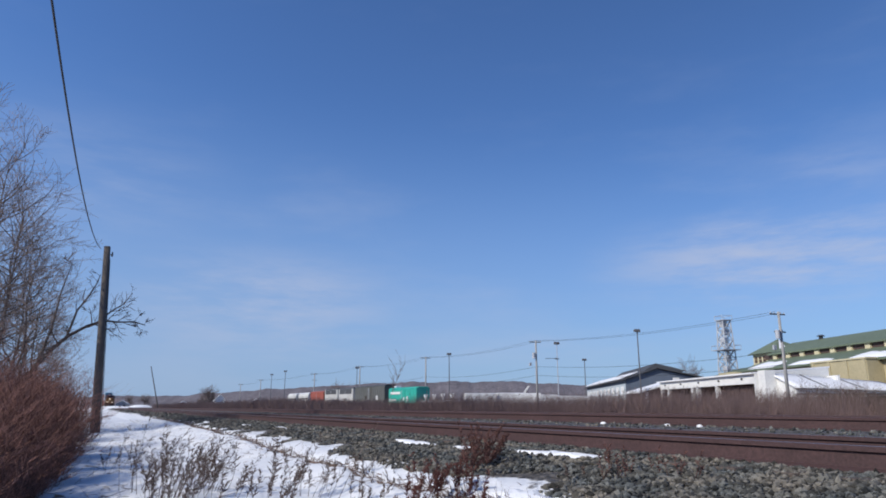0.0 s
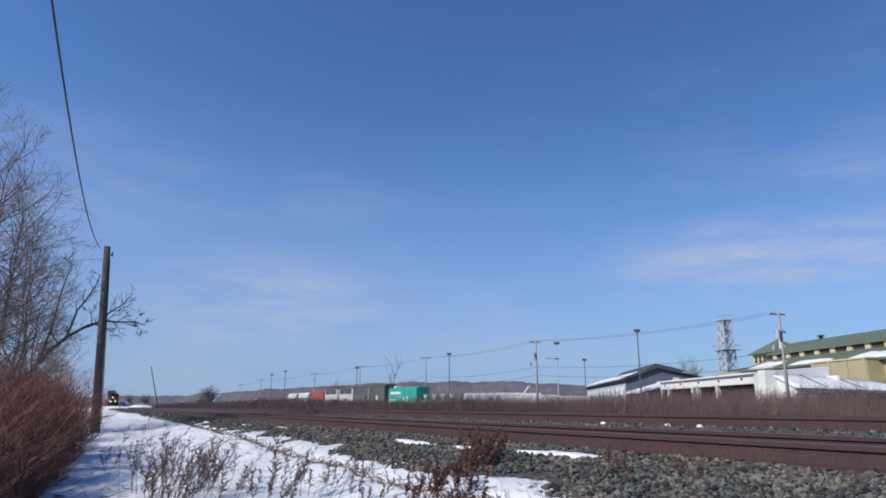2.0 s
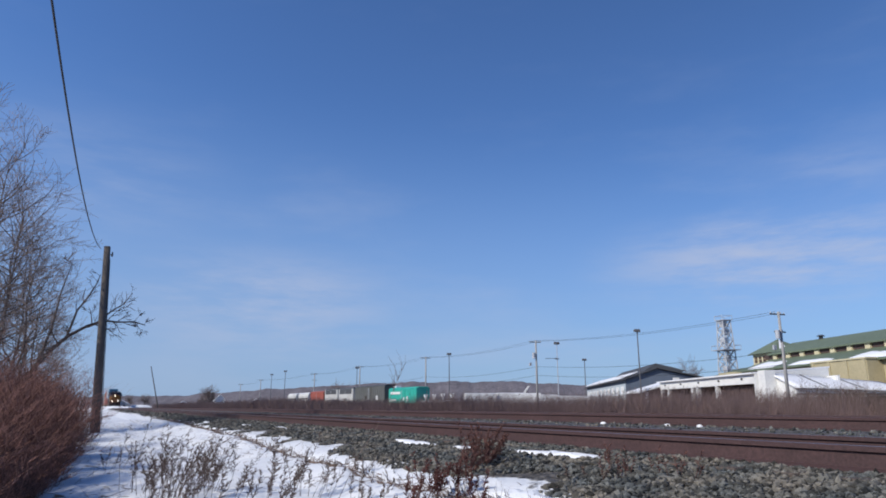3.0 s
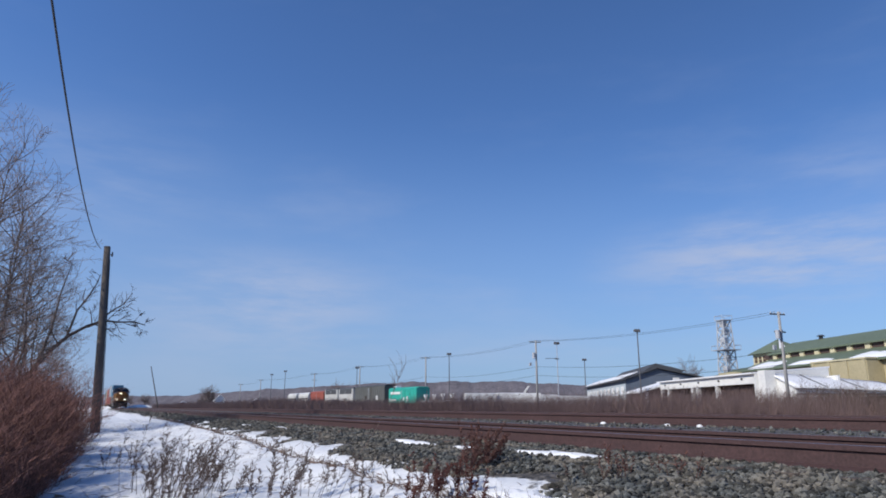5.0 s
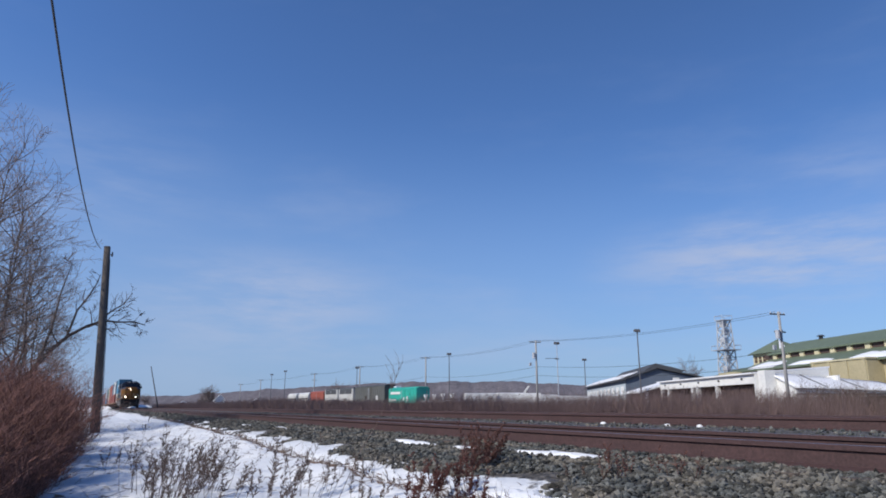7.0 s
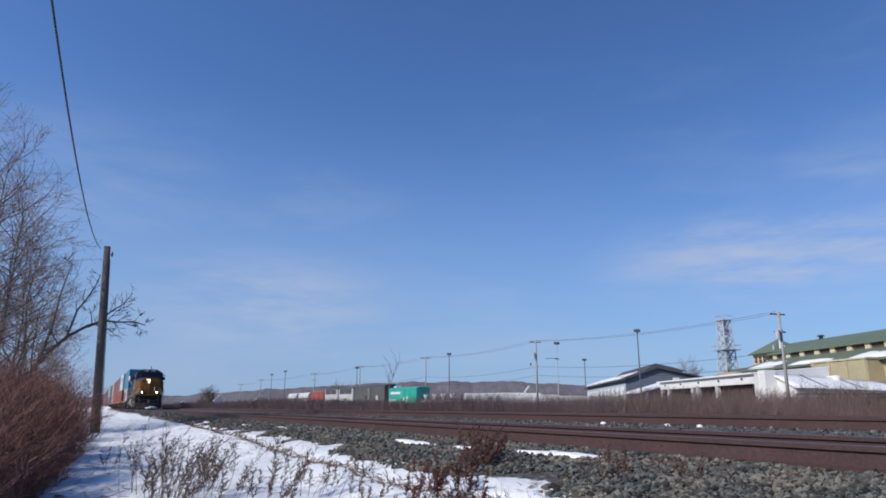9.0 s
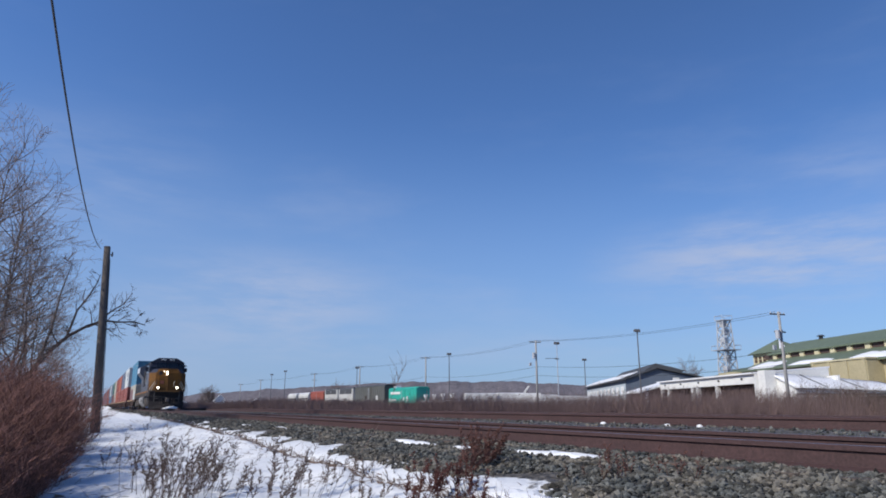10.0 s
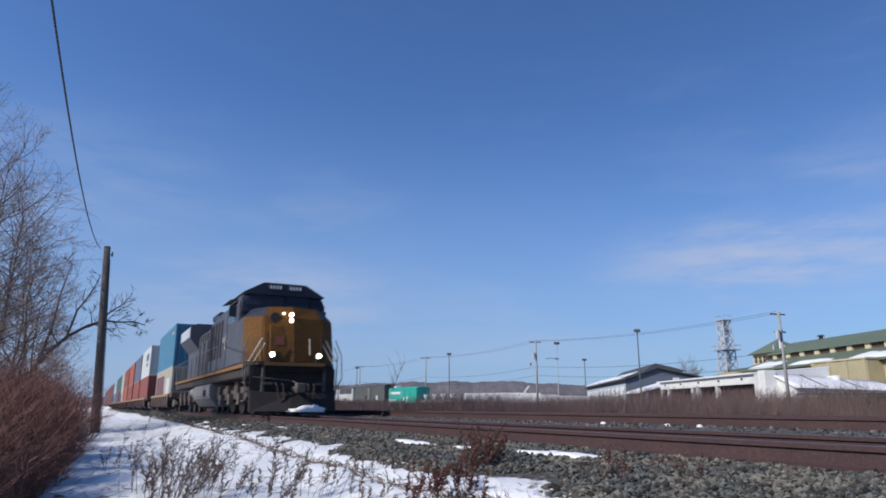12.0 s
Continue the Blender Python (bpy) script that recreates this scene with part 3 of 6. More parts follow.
        part("grab_iron", rod(bmesh.new(), (s * 1.5, 0.3, 1.72), (s * 1.08, 0.36, 2.5), 0.022), M_HAND, loco, "pale yellow grab iron")
        part("grab_iron", rod(bmesh.new(), (s * 1.33, 0.26, 1.72), (s * 0.98, 0.33, 2.34), 0.018), M_HAND, loco, "pale yellow grab iron")
        part("door_post", rod(bmesh.new(), (s * 0.93, 0.24, 1.70), (s * 0.90, 0.36, 2.72), 0.022), M_PILOT, loco)
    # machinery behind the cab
    cabinet = part("equipment_cabinet", bevelled(prism(bmesh.new(), [(-1.48, 1.7), (-1.48, 3.75), (-1.2, 4.25), (1.2, 4.25), (1.48, 3.75), (1.48, 1.7)], "y", 4.92, 9.2), 0.04, 2), M_GREYPAINT, loco, "grey-blue equipment cabinet")
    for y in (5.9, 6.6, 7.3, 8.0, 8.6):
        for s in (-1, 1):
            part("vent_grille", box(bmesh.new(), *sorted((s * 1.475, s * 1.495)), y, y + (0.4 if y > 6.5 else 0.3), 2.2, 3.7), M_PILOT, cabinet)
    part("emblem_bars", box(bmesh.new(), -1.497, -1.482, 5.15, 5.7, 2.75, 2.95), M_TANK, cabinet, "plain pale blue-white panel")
    hood = part("engine_hood", bevelled(prism(bmesh.new(), [(-1.02, 1.7), (-1.02, 3.95), (-0.75, 4.2), (0.75, 4.2), (1.0, 3.95), (1.0, 1.7)], "y", 9.2, 16.2), 0.04, 2), M_GREYPAINT, loco, "grey-blue engine hood")
    for k in range(9):
        for s in (-1, 1):
            part("hood_door", bevelled(box(bmesh.new(), *sorted((s * 0.99, s * 1.03)), 9.4 + k * 0.74, 10.0 + k * 0.74, 1.85, 3.5), 0.015), M_GREYPAINT if k % 2 else M_PILOT, hood)
    for s in (-1, 1):
        for k in range(8):
            part("hood_louvre", box(bmesh.new(), *sorted((s * 1.025, s * 1.05)), 9.6 + k * 0.82, 9.9 + k * 0.82, 3.55, 3.9), M_BLACK, hood)
        door = part("cab_door", bevelled(box(bmesh.new(), *sorted((s * 1.515, s * 1.545)), 4.55, 4.88, 1.8, 3.9), 0.01), M_GREYPAINT, loco)
        part("door_handle", rod(bmesh.new(), (s * 1.56, 4.6, 2.4), (s * 1.56, 4.6, 3.0), 0.018, n=6), M_HAND, door)
    part("dynamic_brake_bump", bevelled(box(bmesh.new(), -1.15, 1.15, 9.4, 11.2, 4.15, 4.5), 0.08, 2), M_NAVY, loco)
    part("exhaust_stack", bevelled(box(bmesh.new(), -0.35, 0.35, 11.6, 12.7, 4.15, 4.55), 0.05), M_BLACK, loco)
    part("radiator_hood", bevelled(prism(bmesh.new(), [(-1.0, 1.7), (-1.0, 3.3), (-1.5, 3.9), (-1.5, 4.55), (-1.2, 4.7), (1.2, 4.7), (1.5, 4.55), (1.5, 3.9), (1.0, 3.3), (1.0, 1.7)], "y", 16.2, 20.6), 0.03, 2), M_GREYPAINT, loco, "grey-blue radiator hood")
    for s in (-1, 1):
        part("radiator_grille", prism(bmesh.new(), [(s * 1.505, 3.95), (s * 1.53, 3.95), (s * 1.53, 4.5), (s * 1.505, 4.5)], "y", 16.3, 20.4), M_GALV, loco, "pale grey radiator grille")
    part("end_wall", box(bmesh.new(), -0.95, 0.95, 20.6, 20.75, 1.7, 3.2), M_NAVY, loco)
    # handrails
    for s in (-1, 1):
        for k in range(11):
            y = 5.2 + k * 1.58
            part("stanchion", rod(bmesh.new(), (s * 1.49, y, 1.68), (s * 1.49, y, 2.72), 0.016, n=6), M_MAST, loco)
        part("handrail", rod(bmesh.new(), (s * 1.49, 5.2, 2.72), (s * 1.49, 21.0, 2.72), 0.016, n=6), M_MAST, loco)
        for k in range(4):
            part("boarding_step", box(bmesh.new(), *sorted((s * 1.15, s * 1.52)), 0.62 + 0.02 * k, 1.05, 0.45 + k * 0.3, 0.49 + k * 0.3), M_DIRT, loco)
        part("step_rail", rod(rod(bmesh.new(), (s * 1.53, 0.5, 0.55), (s * 1.55, 0.45, 2.0), 0.02), (s * 1.55, 0.45, 2.0), (s * 1.55, 0.8, 2.3), 0.02), M_MAST, loco)
        part("corner_rail", rod(rod(rod(bmesh.new(), (s * 1.5, 0.3, 0.9), (s * 1.66, 0.25, 1.2), 0.02), (s * 1.66, 0.25, 1.2), (s * 1.66, 0.35, 2.0), 0.02),
                                (s * 1.66, 0.35, 2.0), (s * 1.5, 0.6, 2.55), 0.02), M_MAST, loco)
    # fuel tank
    part("fuel_tank", bevelled(prism(bmesh.new(), [(-1.45, 0.7), (-1.45, 1.25), (1.45, 1.25), (1.45, 0.7), (1.1, 0.28), (-1.1, 0.28)], "y", 8.3, 13.6), 0.06, 2), M_TANK, loco, "dusty light grey fuel tank")
    for s in (-1, 1):
        part("air_reservoir", rod(bmesh.new(), (s * 1.15, 13.9, 1.0), (s * 1.15, 15.4, 1.0), 0.24, n=14), M_TANK, loco)
        part("tank_filler", box(bmesh.new(), *sorted((s * 1.44, s * 1.50)), 9.4, 9.9, 0.75, 1.0), M_BLACK, loco)
    sets = []
    for c in (4.3, 17.4):
        truck = part("truck_frame", bmesh.new(), M_DIRT, loco)
        bm = bmesh.new()
        for s in (-1, 1):
            prism(bm, [(c - 2.6, 0.62), (c - 2.3, 0.95), (c - 0.9, 1.0), (c, 0.85), (c + 0.9, 1.0), (c + 2.3, 0.95), (c + 2.6, 0.62), (c + 2.2, 0.5), (c, 0.58), (c - 2.2, 0.5)], "x", *sorted((s * 1.0, s * 1.2)))
            for k in (-1.85, 0, 1.85):
                box(bm, *sorted((s * 1.18, s * 1.36)), c + k - 0.2, c + k + 0.2, 0.36, 0.75)
                rod(bm, (s * 1.27, c + k + 0.5, 0.6), (s * 1.27, c + k + 0.5, 1.05), 0.11, n=10)
        box(bm, -1.1, 1.1, c - 0.35, c + 0.35, 0.6, 1.2)
        bmesh.ops.recalc_face_normals(bm, faces=bm.faces)
        bm.to_mesh(truck.data)
        bm.free()
        for k in (-1.85, 0, 1.85):
            bm = bmesh.new()
            for s in (-1, 1):
                rod(bm, (s * 0.70, 0, 0), (s * 0.83, 0, 0), 0.52, 0.515, 28)
                rod(bm, (s * 0.66, 0, 0), (s * 0.70, 0, 0), 0.545, 0.545, 28)
                for h in range(3):
                    a = h * 2.1
                    box(bm, *sorted((s * 0.829, s * 0.838)), math.cos(a) * 0.3 - 0.05, math.cos(a) * 0.3 + 0.05, math.sin(a) * 0.3 - 0.05, math.sin(a) * 0.3 + 0.05)
            rod(bm, (-1.2, 0, 0), (1.2, 0, 0), 0.1, n=12)
            sets.append((part("wheelset", bm, M_WHEEL, loco, m=pose(0, c + k, 0.52)), c + k, 0.52))
    return loco, sets


def build_container(material, height, length, marks, label):
    """A corrugated shipping container, its origin at its front end's foot."""
    ob = empty("container", pose(0, 0, 0), label, "container", "containers on the train")
    w = 1.22
    n = 44
    side = [(-w, 0.12)]
    for k in range(n):
        y0 = 0.12 + (length - 0.24) * k / n
        d = (length - 0.24) / n
        side += [(-w + 0.005, y0 + d * 0.1), (-w + 0.005, y0 + d * 0.4), (-w + 0.04, y0 + d * 0.55), (-w + 0.04, y0 + d * 0.9)]
    body = side + [(-w, length - 0.12)] + [(-x, y) for x, y in reversed(side + [(-w, length - 0.12)])]
    part("wall_shell", prism(bmesh.new(), body, "z", 0.14, height - 0.10), material, ob)
    bm = box(bmesh.new(), -w + 0.03, w - 0.03, 0.1, length - 0.1, height - 0.1, height - 0.04)
    part("roof", bm, material, ob)
    for y in (0.0, length - 0.14):
        bm = box(bmesh.new(), -w, w, y, y + 0.14, 0, 0.16)
        box(bm, -w, w, y, y + 0.14, height - 0.14, height)
        for s in (-1, 1):
            box(bm, *sorted((s * w, s * (w - 0.14))), y, y + 0.14, 0.0, height)
        for k in range(5):
            c = -0.9 + k * 0.45
            box(bm, c - 0.06, c + 0.06, y + 0.03, y + 0.11, 0.16, height - 0.14)
        part("end_frame", bm, material, ob)
    for s in (-1, 1):
        for z in (0.0, height - 0.12):
            part("side_rail", box(bmesh.new(), *sorted((s * w, s * (w - 0.08))), 0.1, length - 0.1, z, z + 0.13), material, ob)
    for (y0, y1, z0, z1, mm) in marks:
        part("marking", box(bmesh.new(), -w - 0.008, -w + 0.002, y0, y1, z0, z1), mm, ob, "plain painted bars")
    return ob


def build_well_car(length):
    """A low container wagon, its origin at the front of its well."""
    car = empty("well_car", pose(0, 0, 0), "brown well wagon with an ochre sill stripe", "freight wagon", "well wagons of the train")
    for s in (-1, 1):
        part("side_sill", bevelled(box(bmesh.new(), *sorted((s * 1.32, s * 1.46)), -0.5, length + 0.5, 0.32, 1.12), 0.03), M_WELL, car)
        part("sill_stripe", box(bmesh.new(), *sorted((s * 1.455, s * 1.475)), -0.4, length + 0.4, 1.0, 1.14), M_SILL, car, "ochre stripe")
        for k in range(9):
            y = 0.2 + k * (length - 0.4) / 8
            part("rib", box(bmesh.new(), *sorted((s * 1.45, s * 1.52)), y - 0.06, y + 0.06, 0.34, 1.0), M_WELL, car)
    part("floor", box(bmesh.new(), -1.32, 1.32, -0.3, length + 0.3, 0.26, 0.34), M_WELL, car)
    for y0, y1 in ((-1.9, -0.4), (length + 0.4, length + 1.9)):
        part("end_platform", bevelled(box(bmesh.new(), -1.35, 1.35, y0, y1, 0.9, 1.22), 0.04), M_WELL, car)
        c = (y0 + y1) / 2
        bm = bmesh.new()
        for s in (-1, 1):
            prism(bm, [(c - 1.1, 0.45), (c - 0.9, 0.62), (c - 0.3, 0.8), (c + 0.3, 0.8), (c + 0.9, 0.62), (c + 1.1, 0.45), (c + 0.4, 0.3), (c - 0.4, 0.3)], "x", *sorted((s * 0.95, s * 1.1)))
        part("truck_frame", bm, M_DIRT, car)
        for k in (-0.86, 0.86):
            bm = bmesh.new()
            for s in (-1, 1):
                rod(bm, (s * 0.69, 0, 0), (s * 0.83, 0, 0), 0.42, n=20)
                box(bm, *sorted((s * 0.828, s * 0.836)), 0.2, 0.3, -0.05, 0.05)
            rod(bm, (-1.0, 0, 0), (1.0, 0, 0), 0.09, n=8)
            part("wheelset", bm, M_WHEEL, car, m=pose(0, c + k, 0.42))
    part("brake_platform", bevelled(box(bmesh.new(), -0.9, 0.9, -2.1, -1.85, 0.75, 1.0), 0.03), M_BLACK, car)
    return car


LOCO, LOCO_SETS = build_locomotive()
RIDERS = [(LOCO, 0.0, 0.0)]       # what rides, how far behind the front, how far above the rail
STACKS = (  # y behind the front, length, lower colour, upper colour, words for both
    (27.0, 12.19, C_CREAM, C_TEAL, "cream", "sky blue"), (49.0, 12.19, C_RED, C_WHITE, "brick red", "off-white"),
    (62.6, 12.19, C_RED, C_SLATE, "brick red", "slate blue"), (77.4, 12.19, C_RED, C_ORANGE, "brick red", "orange-red"),
    (91.8, 12.19, C_ORANGE, C_RED, "orange-red", "brick red"), (106.4, 12.19, C_CREAM, C_CREAM, "cream", "cream"),
    (121.0, 12.19, C_BROWN, C_GREEN, "maroon", "dark green"), (135.6, 12.19, C_SLATE, C_SLATE, "slate blue", "slate blue"),
    (150.2, 12.19, C_TEAL, C_WHITE, "sky blue", "off-white"), (164.8, 12.19, C_BROWN, C_SLATE, "maroon", "slate blue"),
    (179.4, 12.19, C_RED, C_BROWN, "brick red", "maroon"), (194.0, 12.19, C_BROWN, C_RED, "maroon", "brick red"),
    (208.6, 12.19, C_SLATE, C_BROWN, "slate blue", "maroon"), (223.2, 12.19, C_RED, C_SLATE, "brick red", "slate blue"),
    (237.8, 12.19, C_BROWN, C_RED, "maroon", "brick red"), (252.4, 12.19, C_SLATE, C_BROWN, "slate blue", "maroon"),
    (267.0, 12.19, C_RED, C_RED, "brick red", "brick red"), (281.6, 12.19, C_BROWN, C_SLATE, "maroon", "slate blue"))


def build_consist():
    kinds, car = {}, None
    for y, length, low, high, low_word, high_word in STACKS:
        if car is None:
            car = build_well_car(12.6)
            RIDERS.append((car, y - 0.2, 0.0))
        else:
            RIDERS.append((copy_thing(car, pose(0, 0, 0)), y - 0.2, 0.0))
        short = 0.27 if y < 30 else 0.0    # the first stack stands on a lower container
        for material, word, z, up in ((low, low_word, 0.36, 0), (high, high_word, 3.27 - short, 1)):
            key = (word, up, short if not up else 0)
            if key in kinds:
                ob = copy_thing(kinds[key], pose(0, 0, 0))
            else:
                marks = []
                if word == "off-white" and up:
                    marks = [(2.2 + k * 0.9, 2.9 + k * 0.9, 1.6, 2.3, C_SLATE) for k in range(4)] + [(2.4, 5.2, 1.05, 1.35, C_SLATE)]
                elif word == "cream" and not up:
                    marks = [(1.2, 3.6, 0.7, 1.9, C_WHITE), (5.5, 11.6, 0.3, 2.2, C_BROWN)]
                elif word == "sky blue":
                    marks = [(0.8, 2.4, 2.3, 2.45, C_CREAM)]
                ob = build_container(material, 2.90 - (0 if up else short), length, marks, word + (" container stacked on another one" if up else " container standing in a well wagon"))
                kinds[key] = ob
            RIDERS.append((ob, y, z))


build_consist()


# ---- plants beside the line ----
def branch(segs, rng, p, d, length, r, level, spread, lift, steps=3, kids=(3, 5)):
    """Adds a crooked, tapering branch and its twigs to the rows of segs, by level."""
    pts = [Vector(p)]
    d = Vector(d).normalized()
    for k in range(steps):
        d = (d + Vector((rng.uniform(-1, 1), rng.uniform(-1, 1), rng.uniform(-0.6, 1) * lift)) * 0.32).normalized()
        pts.append(pts[-1] + d * length / steps)
    for k in range(steps):
        r0, r1 = r * (1 - 0.65 * k / steps), r * (1 - 0.65 * (k + 1) / steps)
        segs[level].append((*pts[k], *pts[k + 1], r0, r1))
    if level + 1 >= len(segs):
        return
    for k in range(rng.randint(*kids)):
        f = rng.uniform(0.25, 1.0)
        i = min(int(f * steps), steps - 1)
        q = pts[i].lerp(pts[i + 1], f * steps - i)
        side = Vector((rng.uniform(-1, 1), rng.uniform(-1, 1), rng.uniform(-0.2, 0.8) * lift))
        nd = (d + side.normalized() * spread).normalized()
        branch(segs, rng, q, nd, length * rng.uniform(0.45, 0.72), max(r * (1 - 0.65 * f) * 0.55, 0.0028), level + 1, spread, lift, steps, kids)


def limb(segs, rng, pts, r0, r1, level, twigs, reach):
    """A limb through the points, with crooked side branches of branches."""
    pts = [Vector(p) for p in pts]
    n = len(pts) - 1
    for k in range(n):
        segs[level].append((*pts[k], *pts[k + 1], r0 + (r1 - r0) * k / n, r0 + (r1 - r0) * (k + 1) / n))
    side = 1
    for k in range(twigs):
        f = 0.22 + 0.78 * (k + rng.random()) / twigs
        i = min(int(f * n), n - 1)
        q = pts[i].lerp(pts[i + 1], f * n - i)
        along = (pts[i + 1] - pts[i]).normalized()
        across = along.cross(Vector((rng.uniform(-0.5, 0.5), 1, rng.uniform(-0.3, 0.3)))).normalized() * side
        side = -side
        d = along * rng.uniform(0.5, 0.9) + across * rng.uniform(0.5, 0.95) + Vector((0, rng.uniform(-0.5, 0.5), 0.25))
        bough(segs, rng, q, d, reach * (1.15 - 0.6 * f) * rng.uniform(0.6, 1.2), max((r0 + (r1 - r0) * f) * 0.5, 0.008), level + 1)


def bough(segs, rng, p, d, length, r, level):
    """A crooked branch that forks into ever finer, upturned twigs."""
    steps, crook = (4, 0.30) if level < 3 else (3, 0.22)
    d = Vector(d).normalized()
    pts = [Vector(p)]
    ways = []
    for k in range(steps):
        d = (d + Vector((rng.uniform(-1, 1), rng.uniform(-1, 1), rng.uniform(-0.85, 1.0))) * crook).normalized()
        ways.append(d)
        pts.append(pts[-1] + d * length / steps)
    for k in range(steps):
        segs[level].append((*pts[k], *pts[k + 1], max(r * (1 - 0.17 * k), 0.0065), max(r * (1 - 0.17 * (k + 1)), 0.0050)))
    if level + 1 >= len(segs) or length < 0.16:
        return
    for k in range(rng.randint(4, 6)):
        f = rng.uniform(0.25, 1.0)
        i = min(int(f * steps), steps - 1)
        q = pts[i].lerp(pts[i + 1], f * steps - i)
        out = Vector((rng.uniform(-1, 1), rng.uniform(-1, 1), rng.uniform(-0.6, 0.9)))
        out = (out - ways[i] * out.dot(ways[i])).normalized()
        bough(segs, rng, q, ways[i] + out * rng.uniform(0.6, 1.1), length * rng.uniform(0.42, 0.68), max(r * (1 - 0.6 * f) * 0.6, 0.0065), level + 1)


def build_tree(x, y, height, seed, label, lean=0.0, limbs=15):
    rng = random.Random(seed)
    z = ground_z(x, y)
    tree = empty("tree", on_track(x, y, z), label, "tree", "bare trees beside the line")
    segs = [[] for _ in range(4)]
    r = height * 0.0085
    pts = [Vector((0, 0, -0.2))]
    for k in range(1, 8):
        pts.append(Vector((lean * height * k / 7 + rng.uniform(-0.16, 0.16), rng.uniform(-0.16, 0.16), height * 0.9 * k / 7)))
    for k, (a, b) in enumerate(zip(pts, pts[1:])):
        segs[0].append((*a, *b, r * (1 - 0.125 * k), r * (1 - 0.125 * (k + 1))))
    for k in range(limbs):
        f = 0.22 + 0.78 * (k + rng.random()) / limbs
        i = min(int(f * 7), 6)
        q = pts[i].lerp(pts[i + 1], f * 7 - i)
        a = k * 2.4 + rng.uniform(-0.5, 0.5)
        d = Vector((math.cos(a), math.sin(a), rng.uniform(0.15, 0.75) + 0.45 * f))
        bough(segs, rng, q, d, height * rng.uniform(0.18, 0.29) * (1.1 - 0.35 * f), r * 0.5 * (1.15 - 0.75 * f), 1)
    stems("trunk", segs[0] + segs[1], M_BARK, tree, n=6)
    stems("crown", segs[2] + segs[3], M_TWIG, tree, n=3)
    return tree


def build_leaning_tree():
    """The tree whose long bough reaches past the line pole."""
    rng = random.Random(77)
    tree = empty("tree", on_track(-2.95, 31.0, ground_z(-2.95, 31.0)), "bare tree whose long bough leans far over the snow", "tree", "bare trees beside the line")
    segs = [[] for _ in range(4)]
    limb(segs, rng, ((0, 0, -0.2), (0.2, 0, 1.3), (0.75, 0, 2.5), (1.35, 0.05, 3.35), (1.8, 0, 3.82), (2.45, -0.1, 4.26), (3.05, 0, 4.52), (3.6, 0.1, 4.5), (4.2, 0.1, 4.55), (4.65, 0.05, 4.42)), 0.10, 0.018, 0, 15, 0.85)
    limb(segs, rng, ((1.75, 0, 3.8), (2.0, 0.1, 4.9), (2.35, 0.05, 5.5), (2.6, 0.1, 6.1), (2.7, 0.15, 6.5)), 0.05, 0.014, 1, 9, 0.7)
    limb(segs, rng, ((2.75, 0, 4.4), (3.3, -0.1, 4.95), (3.7, -0.1, 5.25), (4.0, -0.15, 5.75)), 0.04, 0.012, 1, 9, 0.6)
    limb(segs, rng, ((0.8, 0, 2.6), (1.2, -0.2, 4.1), (1.35, -0.2, 5.6), (1.6, -0.1, 6.8)), 0.05, 0.014, 1, 9, 0.8)
    stems("trunk", segs[0], M_BARK, tree, n=8)
    stems("crown", segs[1] + segs[2] + segs[3], M_BARK, tree, n=4)


def build_shrub(x, y, height, width, seed, label="dense red-brown leafless shrub on the snowy verge", material=M_SHRUB):
    rng = random.Random(seed)
    shrub = empty("shrub", on_track(x, y, ground_z(x, y)), label, "shrub", "shrubs beside the line")
    segs = [[] for _ in range(3)]
    for k in range(190):
        a, f = rng.uniform(0, 6.28), rng.random() ** 0.5
        q = Vector((math.cos(a) * f * width * 0.55, math.sin(a) * f * width * 0.55, -0.05))
        d = Vector((math.cos(a) * f * 0.55, math.sin(a) * f * 0.55, 1))
        branch(segs, rng, q, d, height * rng.uniform(0.22, 0.78) * (1.1 - 0.3 * f), 0.0042, 0, 0.95, 0.6, 3, (4, 7))
    stems("woody_base", segs[0], material, shrub)
    stems("crown", segs[1] + segs[2], material, shrub)


